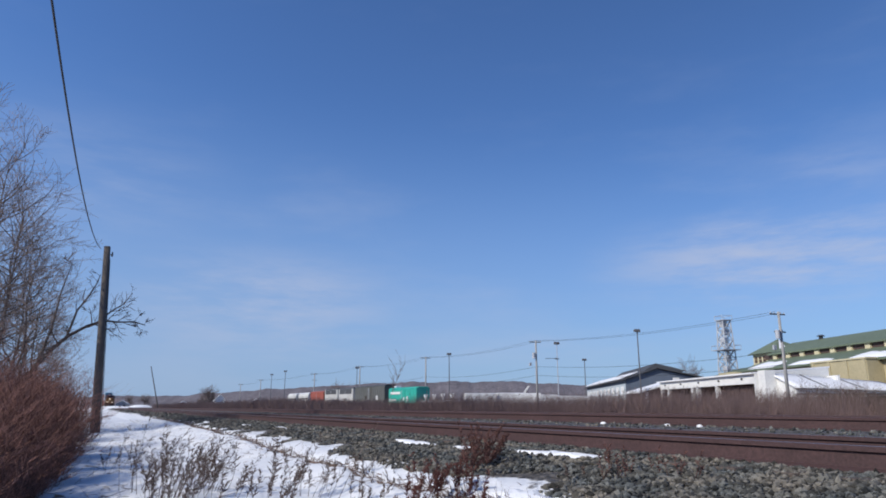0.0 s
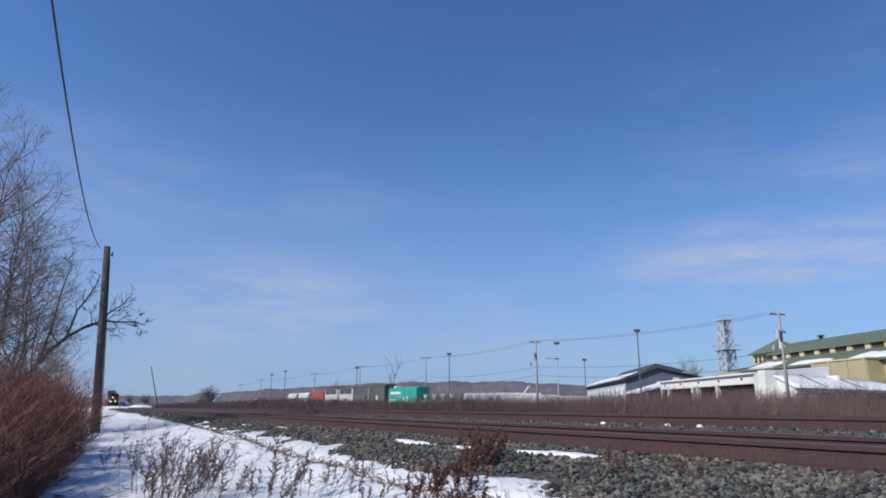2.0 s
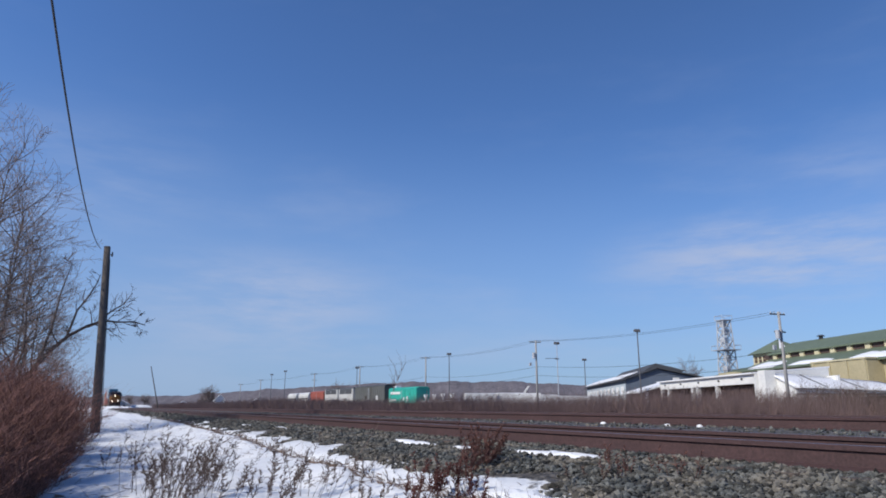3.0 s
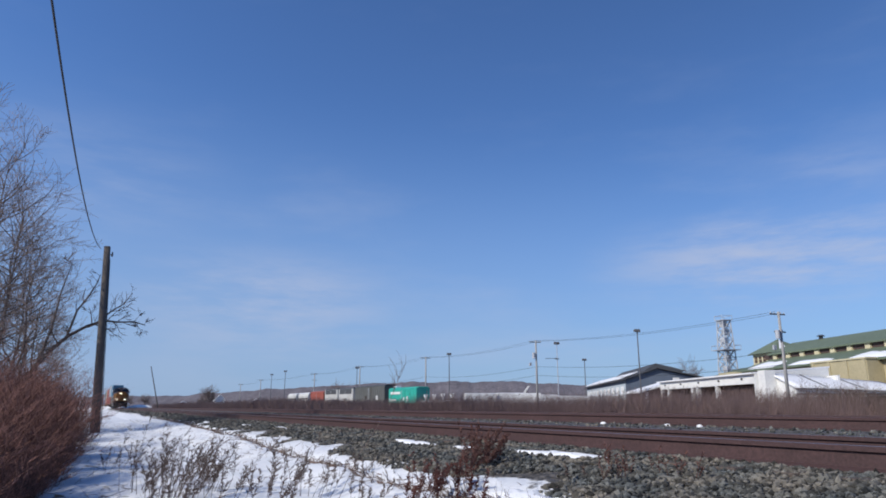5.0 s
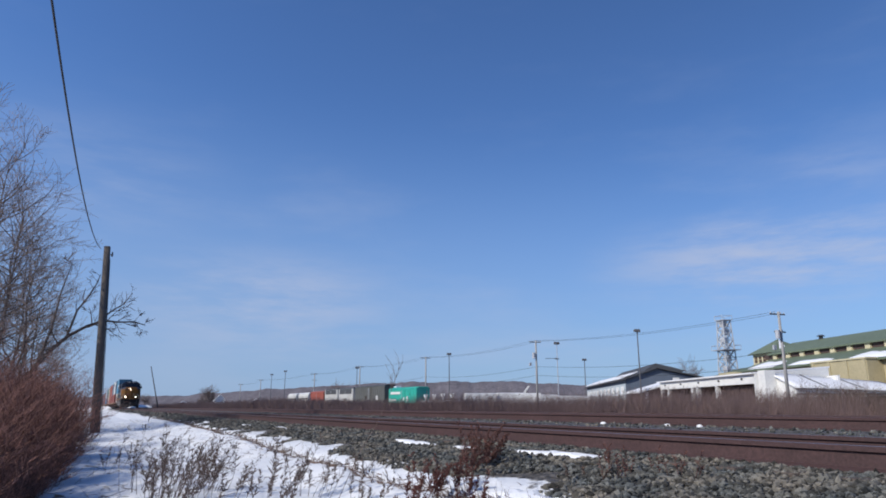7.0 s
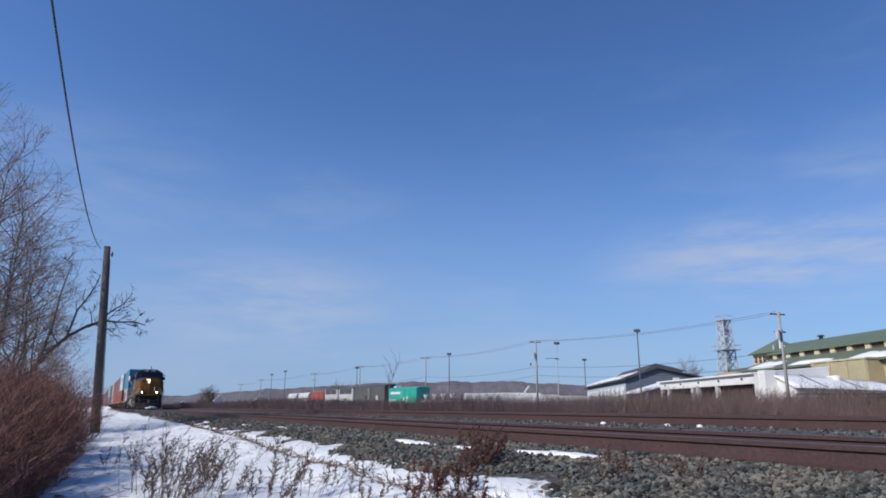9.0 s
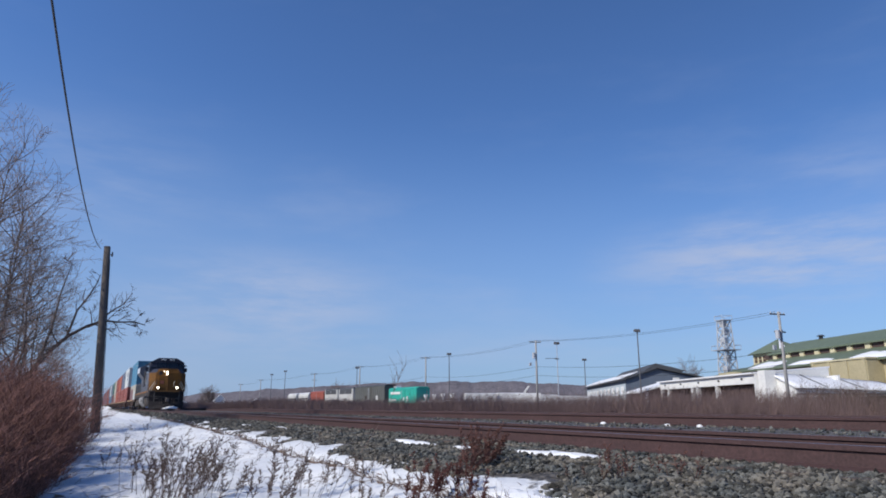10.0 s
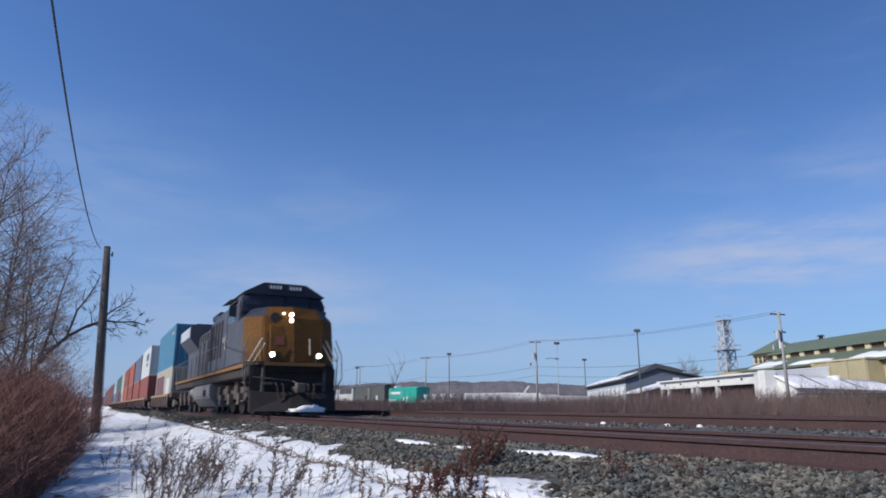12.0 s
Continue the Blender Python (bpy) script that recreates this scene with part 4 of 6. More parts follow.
def weed_rows(rng, count, height, width, curl, seeds):
    """Dry stalks that fan out and nod over, with curved side shoots full of seed fluff."""
    nod = Vector((0.887, -0.463, 0))
    stalks = []
    for k in range(count):
        rows = []
        stalks.append(rows)
        a = rng.uniform(0, 6.28)
        p = Vector((math.cos(a), math.sin(a), 0)) * rng.random() * width * 0.5
        d = (Vector((math.cos(a) * 0.32, math.sin(a) * 0.32, 1)) + nod * 0.12).normalized()
        h = height * rng.uniform(0.5, 1.08)
        n = 9
        r = rng.uniform(0.0024, 0.0042)
        turn = (nod * rng.uniform(-0.8, 1.0) + Vector((rng.uniform(-1, 1), rng.uniform(-1, 1), 0)) * 0.6) * curl
        for j in range(n):
            q = p + d * h / n
            rows.append((*p, *q, r, r * 0.88))
            if j > 2:
                for s in range(seeds):
                    e = (Vector((rng.uniform(-1, 1), rng.uniform(-1, 1), rng.uniform(0.2, 0.9))).normalized() + d * 0.6).normalized()
                    l = h * rng.uniform(0.07, 0.2) * (1.25 - 0.09 * j)
                    at = q.lerp(p, rng.random())
                    w = r * 0.6
                    for b in range(3):
                        e = (e + nod * 0.04 * curl + Vector((0, 0, -0.14 * b)) + Vector((rng.uniform(-1, 1), rng.uniform(-1, 1), 0)) * 0.12).normalized()
                        to = at + e * l / 3
                        rows.append((*at, *to, w, w * 0.8))
                        for g in range(2 if b else 1):
                            c = at.lerp(to, rng.random())
                            rows.append((*c, *(c + (e * 0.6 + Vector((rng.uniform(-1, 1), rng.uniform(-1, 1), rng.uniform(-0.2, 0.9)))) * 0.017), 0.0034, 0.0012))
                        at, w = to, w * 0.8
            p, r = q, r * 0.9
            d = (d + turn * 0.085 * j / n + Vector((rng.uniform(-1, 1), rng.uniform(-1, 1), 0)) * 0.06).normalized()
    return stalks


WEEDS = []


def build_weed(x, y, height, width, count, material, seed, label, curl=1.0, seeds=2, lean=3.0):
    rng = random.Random(seed)
    ob = empty("weed", on_track(x, y, ground_z(x, y) - 0.02) @ pose(0, 0, 0, 0, lean, 0), label, "weed", "weeds on the verge")
    for rows in weed_rows(rng, count, height, width, curl, seeds):
        stems("stalk", rows, material, ob)
    WEEDS.append((ob, x, y))
    return ob


for k, (x, y, h, lean) in enumerate(((-5.0, 29.0, 12.2, 0.02), (-3.45, 31.0, 10.2, 0.0), (-3.15, 33.0, 9.0, 0.01), (-2.85, 31.5, 8.4, 0.03), (-2.5, 34.0, 7.4, 0.02), (-4.2, 30.0, 11.8, 0.03), (-4.0, 34.5, 11.4, 0.03),
                                     (-4.6, 27.5, 10.5, 0.04), (-3.3, 38.0, 9.0, 0.0), (-2.6, 40.0, 6.0, 0.0), (-3.6, 45.0, 8.5, 0.0), (-2.3, 48.0, 5.0, 0.0), (-2.4, 56.0, 5.0, 0.0), (-3.0, 66.0, 5.5, 0.0), (-2.6, 36.5, 5.5, 0.0), (-3.8, 29.0, 8.5, 0.0),
                                     (-3.2, 28.0, 6.0, 0.0), (-2.9, 29.6, 5.0, 0.0))):
    build_tree(x, y, h, 40 + k, "tall bare tree with fine grey-brown branches" if h > 8 else "small bare tree with fine grey-brown twigs", lean=lean, limbs=17 if h > 8 else 12)
build_leaning_tree()
for k, (x, y, h, w) in enumerate(((-1.0, 7.8, 0.62, 0.7), (-0.9, 8.8, 0.8, 0.8), (-0.85, 10.2, 0.95, 0.9), (-0.85, 12.2, 1.15, 1.0), (-0.85, 14.5, 1.2, 1.1), (-1.35, 7.0, 1.05, 1.1), (-1.45, 8.2, 1.35, 1.2), (-1.35, 9.8, 1.45, 1.2), (-1.4, 11.2, 1.55, 1.3), (-1.4, 12.6, 1.7, 1.6), (-1.5, 15.0, 1.85, 1.8), (-1.55, 18.0, 2.0, 2.0),
                                  (-2.5, 12.0, 2.0, 1.9), (-2.9, 17.0, 2.3, 2.0), (-1.8, 22.0, 1.75, 2.0), (-3.0, 23.0, 2.4, 2.4), (-2.1, 27.0, 1.9, 2.0), (-2.4, 33.0, 2.1, 2.2), (-2.7, 39.0, 2.4, 2.4))):
    build_shrub(x, y, h, w, 300 + k)
for k, (x, y, h, w) in enumerate(((18.0, 11.0, 1.55, 1.4), (20.0, 13.0, 1.7, 1.6), (22.0, 13.5, 1.6, 1.5), (17.0, 9.0, 1.3, 1.2), (24.0, 19.0, 1.6, 1.8), (16.5, 6.5, 1.3, 1.2))):
    build_shrub(x, y, h * 0.8, w, 360 + k, "leafless brown brush in the field beyond the tracks", M_WEED)
DRY = "dry grey-brown weed standing in the snow"
for k, (x, y, h, w, n) in enumerate(((0.60, 8.9, 0.86, 0.6, 14), (0.95, 8.1, 0.72, 0.7, 17), (0.8, 7.4, 0.66, 0.6, 16), (1.25, 8.0, 0.55, 0.5, 10), (0.75, 6.7, 0.50, 0.5, 12), (1.2, 6.9, 0.5, 0.5, 9), (1.75, 7.0, 0.62, 0.35, 7), (2.0, 6.7, 0.5, 0.4, 8),
                                     (1.5, 6.1, 0.4, 0.4, 8), (2.25, 6.0, 0.32, 0.3, 5), (0.35, 11.4, 0.4, 0.5, 4))):
    build_weed(x, y, h, w * 1.3, int(n * 1.2), M_WEED, 500 + k, DRY, curl=2.4, seeds=3)
for k, (x, y, h, w, n) in enumerate(((2.45, 5.15, 0.34, 0.35, 10), (2.2, 4.75, 0.24, 0.3, 8), (2.75, 5.3, 0.38, 0.4, 11), (2.95, 5.2, 0.32, 0.4, 10), (2.6, 4.6, 0.2, 0.3, 6))):
    build_weed(x, y, h, w, n, M_REDWEED, 600 + k, "dark red curled dock weed in the snow", curl=2.0, seeds=3)
for k, (x, y, h, w, n) in enumerate(((3.55, 6.1, 0.46, 0.45, 15), (3.8, 6.3, 0.44, 0.45, 14), (3.3, 5.8, 0.3, 0.4, 8))):
    build_weed(x, y, h, w, n, M_RUSTWEED, 640 + k, "rust-red bushy weed at the edge of the ballast", curl=2.2, seeds=4, lean=16)
for k, (x, y, h, w, n) in enumerate(((3.7, 4.5, 0.22, 0.4, 5), (2.9, 7.5, 0.25, 0.4, 5))):
    build_weed(x, y, h, w, n, M_WEED, 660 + k, "thin dry weed among the ballast stones")


for k, (x, y, h, w, n) in enumerate(((4.0, 4.35, 0.26, 0.5, 9), (4.2, 4.0, 0.24, 0.5, 8), (4.3, 4.9, 0.2, 0.4, 6))):
    build_weed(x, y, h, w, n, M_RUSTWEED, 680 + k, "thin reddish weed among the ballast stones", curl=1.5, seeds=1)


def build_tall_stalk():
    """One tall pale stalk with a forked head that sways before the tracks."""
    rng = random.Random(9)
    pts = [Vector(p) for p in ((-0.06, 0, -0.2), (0.0, 0, 0.0), (0.105, 0, 0.245), (0.20, 0, 0.40), (0.285, 0, 0.60), (0.315, 0, 0.68), (0.335, 0, 0.745))]
    rows = [(*a, *b, 0.0020 - 0.00022 * k, 0.0018 - 0.00022 * k) for k, (a, b) in enumerate(zip(pts, pts[1:]))]
    for k in range(14):
        q = pts[4].lerp(pts[6], rng.random())
        e = Vector((rng.uniform(-0.6, 0.7), rng.uniform(-0.3, 0.3), 1)).normalized()
        m = q + e * rng.uniform(0.03, 0.09)
        rows.append((*q, *m, 0.0010, 0.0007))
        rows.append((*m, *(m + Vector((rng.uniform(-0.04, 0.04), 0, 0.05))), 0.0008, 0.0006))
    ob = stems("tall_weed", rows, M_WEED)
    ob.matrix_basis = pose(-0.598, 4.0, 0.490)
    tagged(ob, "tall thin pale weed stalk with a forked head", "weed", "weeds on the verge")
    WEEDS.append((ob, 1.78, 4.3))


build_tall_stalk()


def build_field_grass():
    rng = np.random.default_rng(3)
    n = 150000
    y = -12 + 200 * rng.random(n) ** 1.5
    x = 13.6 + (6 + y * 0.10).clip(4, 30) * rng.random(n)
    h = (0.45 + 0.75 * rng.random(n) ** 0.7) * np.interp(y, [-12, 8, 25, 90, 190], [0.60, 0.70, 1.15, 1.25, 1.25]) * (0.8 + 0.25 * np.sin(x * 1.3) * np.sin(y * 0.35 + x) + 0.2 * np.sin(y * 0.11))
    z = np.where(x < 14, 0.42, 0.37)
    tilt = rng.normal(0, 0.30, (n, 2)) * h[:, None]
    r = 0.002 + 0.0025 * rng.random(n) + np.abs(y) * 0.00008
    rows = np.stack([x, y, z, x + tilt[:, 0], y + tilt[:, 1], z + h, r, r * 0.45], 1)
    tagged(stems("field_grass", rows, M_FIELD, m=TR), "reddish-brown dry grass and brush beyond the tracks", "grass", kind="stuff")
    rows = []
    prng = random.Random(4)
    segs = [[], [], []]
    for k in range(150):
        y = -8 + 170 * prng.random() ** 1.4
        x = prng.uniform(14.5, 24 + y * 0.1)
        for j in range(7):
            branch(segs, prng, (x, y, 0.35), (prng.uniform(-0.5, 0.5), prng.uniform(-0.5, 0.5), 1), prng.uniform(0.5, 0.95) * (0.75 if y < 20 else 1.25), 0.006, 0, 0.6, 1.0, 2, (3, 5))
    tagged(stems("brush", segs[0] + segs[1] + segs[2], M_FIELD, m=TR), "taller reddish-brown brush in the field", "brush", kind="stuff")


build_field_grass()


def build_stones():
    """Loose crushed stone on the shoulder of the line and between the tracks."""
    rng = np.random.default_rng(8)
    bm = bmesh.new()
    bmesh.ops.create_icosphere(bm, subdivisions=1, radius=1.0)
    base = np.array([v.co[:] for v in bm.verts])
    tri = np.array([[v.index for v in f.verts] for f in bm.faces])
    bm.free()
    groups = ((19000, 3.15, 5.0, 1.2, 12.0, 0.013, 0.036, 1.15), (9000, 3.2, 5.0, 12, 42, 0.02, 0.046, 1.5), (2600, 6.9, 8.9, 2, 45, 0.016, 0.036, 1.4), (1500, 5.2, 6.5, 2, 30, 0.025, 0.05, 1.4),
              (900, 3.2, 5.0, 42, 130, 0.05, 0.10, 1.3))
    pos, size = [], []
    for n, x0, x1, y0, y1, s0, s1, bias in groups:
        xs, ys, ss = x0 + (x1 - x0) * rng.random(n), y0 + (y1 - y0) * rng.random(n) ** bias, s0 + (s1 - s0) * rng.random(n) ** 1.6
        for x, y, s in zip(xs, ys, ss):
            e = x + 2.6 * (noise.noise((x * 0.9, y * 0.9, 2)) * 0.35)
            if x < 4 and e < 3.27 + 0.3 * smooth(8.5, 12, y) + 0.25 * noise.noise((x * 3, y * 3, 9)):
                continue
            if any(((x - px) / rx) ** 2 + ((y - py) / ry) ** 2 < 0.8 for px, py, rx, ry in PATCHES):
                continue
            pos.append((x, y, ground_z(x, y) + s * 0.30))
            size.append(s)
    pos, size = np.array(pos), np.array(size)
    k = len(pos)
    scale = size[:, None, None] * (0.6 + 0.7 * rng.random((k, 1, 3))) * (0.58 + 0.75 * rng.random((k, 12, 1)))
    a = rng.random(k) * 6.28
    c, s = np.cos(a)[:, None], np.sin(a)[:, None]
    v = base[None] * scale
    v = np.stack([v[..., 0] * c - v[..., 1] * s, v[..., 0] * s + v[..., 1] * c, v[..., 2] * 0.8], -1) + pos[:, None, :]
    f = (np.arange(k)[:, None, None] * 12 + tri[None]).reshape(-1, 3)
    me = bpy.data.meshes.new("ballast_stones")
    me.from_pydata(v.reshape(-1, 3).tolist(), [], f.tolist())
    me.materials.append(M_STONE)
    ob = new("ballast_stones", me)
    ob.matrix_basis = TR
    tagged(ob, "loose grey crushed ballast stones", "gravel", kind="stuff")


PATCHES = ((4.45, 5.9, 0.10, 0.75), (4.35, 9.3, 0.10, 0.7), (4.25, 7.6, 0.07, 0.3), (3.02, 4.5, 0.18, 0.4), (4.3, 17, 0.06, 0.7), (4.2, 21, 0.05, 0.6), (3.9, 27, 0.1, 0.8), (8.3, 7.4, 0.012, 0.06), (8.35, 8.1, 0.012, 0.07), (8.3, 9.6, 0.015, 0.08))


def build_snow_patch(x, y, rx, ry, seed):
    bm = bmesh.new()
    n = 20
    rings = []
    for f, h in ((1.0, -0.03), (0.8, 0.0), (0.45, 0.012), (0.0, 0.016)):
        ring = []
        for k in range(n if f else 1):
            a = 6.2832 * k / n
            w = 1 + 0.9 * noise.noise((math.cos(a) * 2.2 + seed * 7, math.sin(a) * 1.4, seed))
            px, py = math.cos(a) * rx * f * w, math.sin(a) * ry * f * w
            ring.append(bm.verts.new((px, py, ground_z(x + px, y + py) - ground_z(x, y) + h + 0.01 * noise.noise((px * 9, py * 9, seed)))))
        rings.append(ring)
    for a, b in zip(rings, rings[1:]):
        for k in range(n):
            if len(b) == 1:
                bm.faces.new((a[k], a[(k + 1) % n], b[0]))
            else:
                bm.faces.new((a[k], a[(k + 1) % n], b[(k + 1) % n], b[k]))
    ob = part("snow_patch", bm, M_SNOW, m=on_track(x, y, ground_z(x, y) + 0.02), smooth=True)
    tagged(ob, "leftover patch of snow on the ballast", "snow", "snow patches", kind="structure")


for k, row in enumerate(PATCHES):
    build_snow_patch(*row, k)
build_stones()


def build_litter():
    """Fallen stalks and twigs strewn over the snow, thickest along the worn rut."""
    rng = random.Random(21)
    rows = []
    for k in range(2200):
        y = 4 + 40 * rng.random() ** 1.6
        x = rng.gauss(rut_x(y), 0.06) if k % 3 else rng.uniform(-1.2, 3.3)
        a, l = rng.uniform(-0.5, 0.5) + (1.57 if k % 3 else rng.uniform(0, 3)), rng.uniform(0.04, 0.3)
        q = (x + math.cos(a) * l, y + math.sin(a) * l)
        up = rng.uniform(0.0, 0.06)
        rows.append((x, y, ground_z(x, y) + 0.004, q[0], q[1], ground_z(*q) + up, (0.002 + 0.0006 * y) if k % 3 else 0.0035, 0.002))
    tagged(stems("fallen_stalks", rows, M_WEED, m=TR), "fallen dry stalks strewn over the snow", "litter", kind="stuff")
    rows = []
    for k in range(800):
        y = 3.5 + 34 * rng.random() ** 1.5
        x = rng.uniform(-1.5, 3.3)
        if noise.noise((x * 0.8, y * 0.5, 5)) < 0.12:
            continue
        h = rng.uniform(0.05, 0.2)
        z = ground_z(x, y)
        rows.append((x, y, z - 0.01, x + rng.gauss(0, 0.3) * h, y + rng.gauss(0, 0.3) * h, z + h, 0.0028, 0.001))
    tagged(stems("stubble", rows, M_STRAW, m=TR), "short dry grass stubble poking through the snow", "grass", kind="stuff")


build_litter()


# ---- the yard beyond the field: x to the right, y ahead ----
FIELD_Z = 0.33


def build_utility_pole(x, y, top, arms, turn=27.6, box_on=False, label="weathered wooden utility pole with a crossarm, sunlit tone put into its colour"):
    pole = empty("utility_pole", pose(x, y, FIELD_Z, 0, 0, turn), label, "utility pole", "utility poles along the yard")
    h = top - FIELD_Z
    part("shaft", rod(bmesh.new(), (0, 0, -0.3), (0, 0, h), 0.19, 0.13, 10), M_SUNLITPOLE, pole, smooth=True)
    for k in range(arms):
        z = h - 0.25 - k * 1.9
        arm = part("crossarm", bevelled(box(bmesh.new(), -1.05 + 0.35 * (k > 0), 1.05 - 0.2 * (k > 0), -0.06 + 0.16, 0.06 + 0.16, z - 0.07, z + 0.07), 0.01), M_POLE, pole)
        for ix in (-0.95, -0.45, 0.45, 0.95):
            if k and abs(ix) > 0.9:
                continue
            part("insulator", rod(bmesh.new(), (ix, 0.16, z + 0.07), (ix, 0.16, z + 0.24), 0.05, 0.04, 8), M_GALV, arm)
    if box_on:
        part("transformer", rod(bmesh.new(), (-0.45, 0, h - 2.9), (-0.45, 0, h - 2.0), 0.24, n=14), M_GALV, pole, "grey drum transformer")
        part("cutout", bevelled(box(bmesh.new(), -1.3, -0.9, -0.1, 0.1, h - 4.1, h - 3.6), 0.02), M_GALV, pole)
    return pole


def build_light_mast(x, y, top, heads=1):
    steel, r = (M_GALV, 0.10) if heads > 1 else (M_MAST, 0.13)
    mast = empty("light_mast", pose(x, y, FIELD_Z, 0, 0, 20), "tall dark steel floodlight mast in the yard", "light mast", "light masts in the yard")
    h = top - FIELD_Z
    part("pole", rod(bmesh.new(), (0, 0, -0.2), (0, 0, h), r, r * 0.65, 10), steel, mast)
    part("bracket", box(bmesh.new(), -0.5, 0.5, -0.06, 0.06, h - 0.12, h), M_MAST, mast)
    for s in (-0.3, 0.3):
        part("floodlight", bevelled(prism(bmesh.new(), [(-0.3, h), (0.2, h - 0.12), (0.3, h + 0.25), (-0.1, h + 0.42)], "x", s - 0.23, s + 0.23), 0.03), M_MAST, mast)
    if heads > 1:
        part("side_arm", rod(bmesh.new(), (0, 0, h - 2.8), (-2.6, 0, h - 2.9), 0.05), M_MAST, mast)
        part("side_lamp", bevelled(box(bmesh.new(), -0.45, 0.3, -0.15, 0.15, h - 3.0, h - 2.8), 0.03), M_MAST, mast)


POLES = ((36.0, 70.0, 10.94), (15.2, 108.0, 11.59), (-3.7, 143.0, 11.51), (-22.1, 177.0, 11.62), (-41.0, 213.0, 11.47), (-73.6, 270.0, 11.79), (-90.7, 300.0, 11.0))
for k, (x, y, top) in enumerate(POLES):
    build_utility_pole(x, y, top, 2 if k in (0, 4) else 1, box_on=k in (0, 1), turn=20)
for x, y, top, heads in ((33.1, 112, 13.52, 1), (1.5, 162, 13.45, 1), (22.4, 130, 13.09, 2), (34.1, 160, 11.95, 1), (-25.8, 200, 12.33, 1), (-54.4, 230, 12.88, 1), (-64.2, 250, 12.66, 1)):
    build_light_mast(x, y, top, heads)


def build_wires():
    for (x0, y0, z0), (x1, y1, z1) in zip(POLES, POLES[1:]):
        for off, drop, r in ((0.9, 0.05, 0.016), (-0.9, 0.05, 0.016), (0.1, 4.2, 0.021), (0.1, 5.6, 0.021)):
            pts = []
            for k in range(13):
                s = k / 12
                pts.append((x0 + (x1 - x0) * s + off * 0.6, y0 + (y1 - y0) * s + off * 0.5, z0 + (z1 - z0) * s - drop - 4 * 0.7 * s * (1 - s)))
            tagged(tube("power_line", pts, r, M_CABLE, n=4), "thin black power line between utility poles", "power line", "power lines along the yard")


build_wires()


def build_slim_pole():
    ob = empty("leaning_pole", pose(-63.2, 150, FIELD_Z), "thin old pole leaning beside the tracks", "pole")
    part("shaft", rod(bmesh.new(), (0, 0, -0.3), (-2.7, 0, 9.6), 0.15, 0.09, 8), M_POLE, ob)


build_slim_pole()


def build_lattice_tower(x, y, top):
    tower = empty("lattice_tower", pose(x, y, FIELD_Z, 0, 0, 15), "galvanised steel lattice tower with two platforms", "tower")
    h = top - FIELD_Z

    def half(z):
        return 1.75 - 0.75 * z / h
    corners = ((-1, -1), (1, -1), (1, 1), (-1, 1))
    for cx, cy in corners:
        part("leg", rod(bmesh.new(), (cx * half(0), cy * half(0), 0), (cx * half(h), cy * half(h), h), 0.17, 0.14, 6), M_GALV, tower)
    n = 9
    for k in range(n):
        z0, z1 = h * k / n, h * (k + 1) / n
        for i in range(4):
            (ax, ay), (bx, by) = corners[i], corners[(i + 1) % 4]
            part("brace", rod(bmesh.new(), (ax * half(z0), ay * half(z0), z0), (bx * half(z1), by * half(z1), z1), 0.095, n=5), M_GALV, tower)
            part("brace", rod(bmesh.new(), (bx * half(z0), by * half(z0), z0), (ax * half(z1), ay * half(z1), z1), 0.095, n=5), M_GALV, tower)
            part("girt", rod(bmesh.new(), (ax * half(z1), ay * half(z1), z1), (bx * half(z1), by * half(z1), z1), 0.06, n=5), M_GALV, tower)
    for z, w in ((h * 0.66, 2.2), (h, 1.3)):
        deck = part("platform", box(bmesh.new(), -w, w, -w, w, z, z + 0.15), M_GALV, tower)
        for i in range(4):
            (ax, ay), (bx, by) = corners[i], corners[(i + 1) % 4]
            part("railing", rod(bmesh.new(), (ax * w, ay * w, z + 1.1), (bx * w, by * w, z + 1.1), 0.05, n=5), M_GALV, deck)
            part("post", rod(bmesh.new(), (ax * w, ay * w, z), (ax * w, ay * w, z + 1.1), 0.05, n=5), M_GALV, deck)
    for z in (0.12, 0.22, 0.32, 0.42, 0.54, 0.74, 0.84, 0.93):
        part("equipment_box", bevelled(box(bmesh.new(), -0.75 + 0.35 * math.sin(z * 40), 0.45 + 0.35 * math.sin(z * 40), -0.8, 0.5, h * z, h * z + 1.25), 0.05), M_GALV, tower)
    part("ladder", rod(rod(bmesh.new(), (-0.2, -1.2, 0), (-0.2, -0.7, h), 0.06, n=5), (0.25, -1.2, 0), (0.25, -0.7, h), 0.06, n=5), M_GALV, tower)


build_lattice_tower(64.3, 150, 20.2)


def gable_roof(name, x0, x1, y0, y1, eave, ridge, xr, material, parent, over=0.5, thick=0.25):
    """Two roof slabs that meet over x = xr, ridge along y."""
    for xa in (x0, x1):
        s = -1 if xa == x0 else 1
        slope = (ridge - eave) / abs(xr - xa)
        xe, ze = xa + s * over, eave - slope * over
        bm = prism(bmesh.new(), [(xr, ridge), (xe, ze), (xe, ze - thick), (xr, ridge - thick)], "y", y0 - over, y1 + over)
        part(name, bm, material, parent)


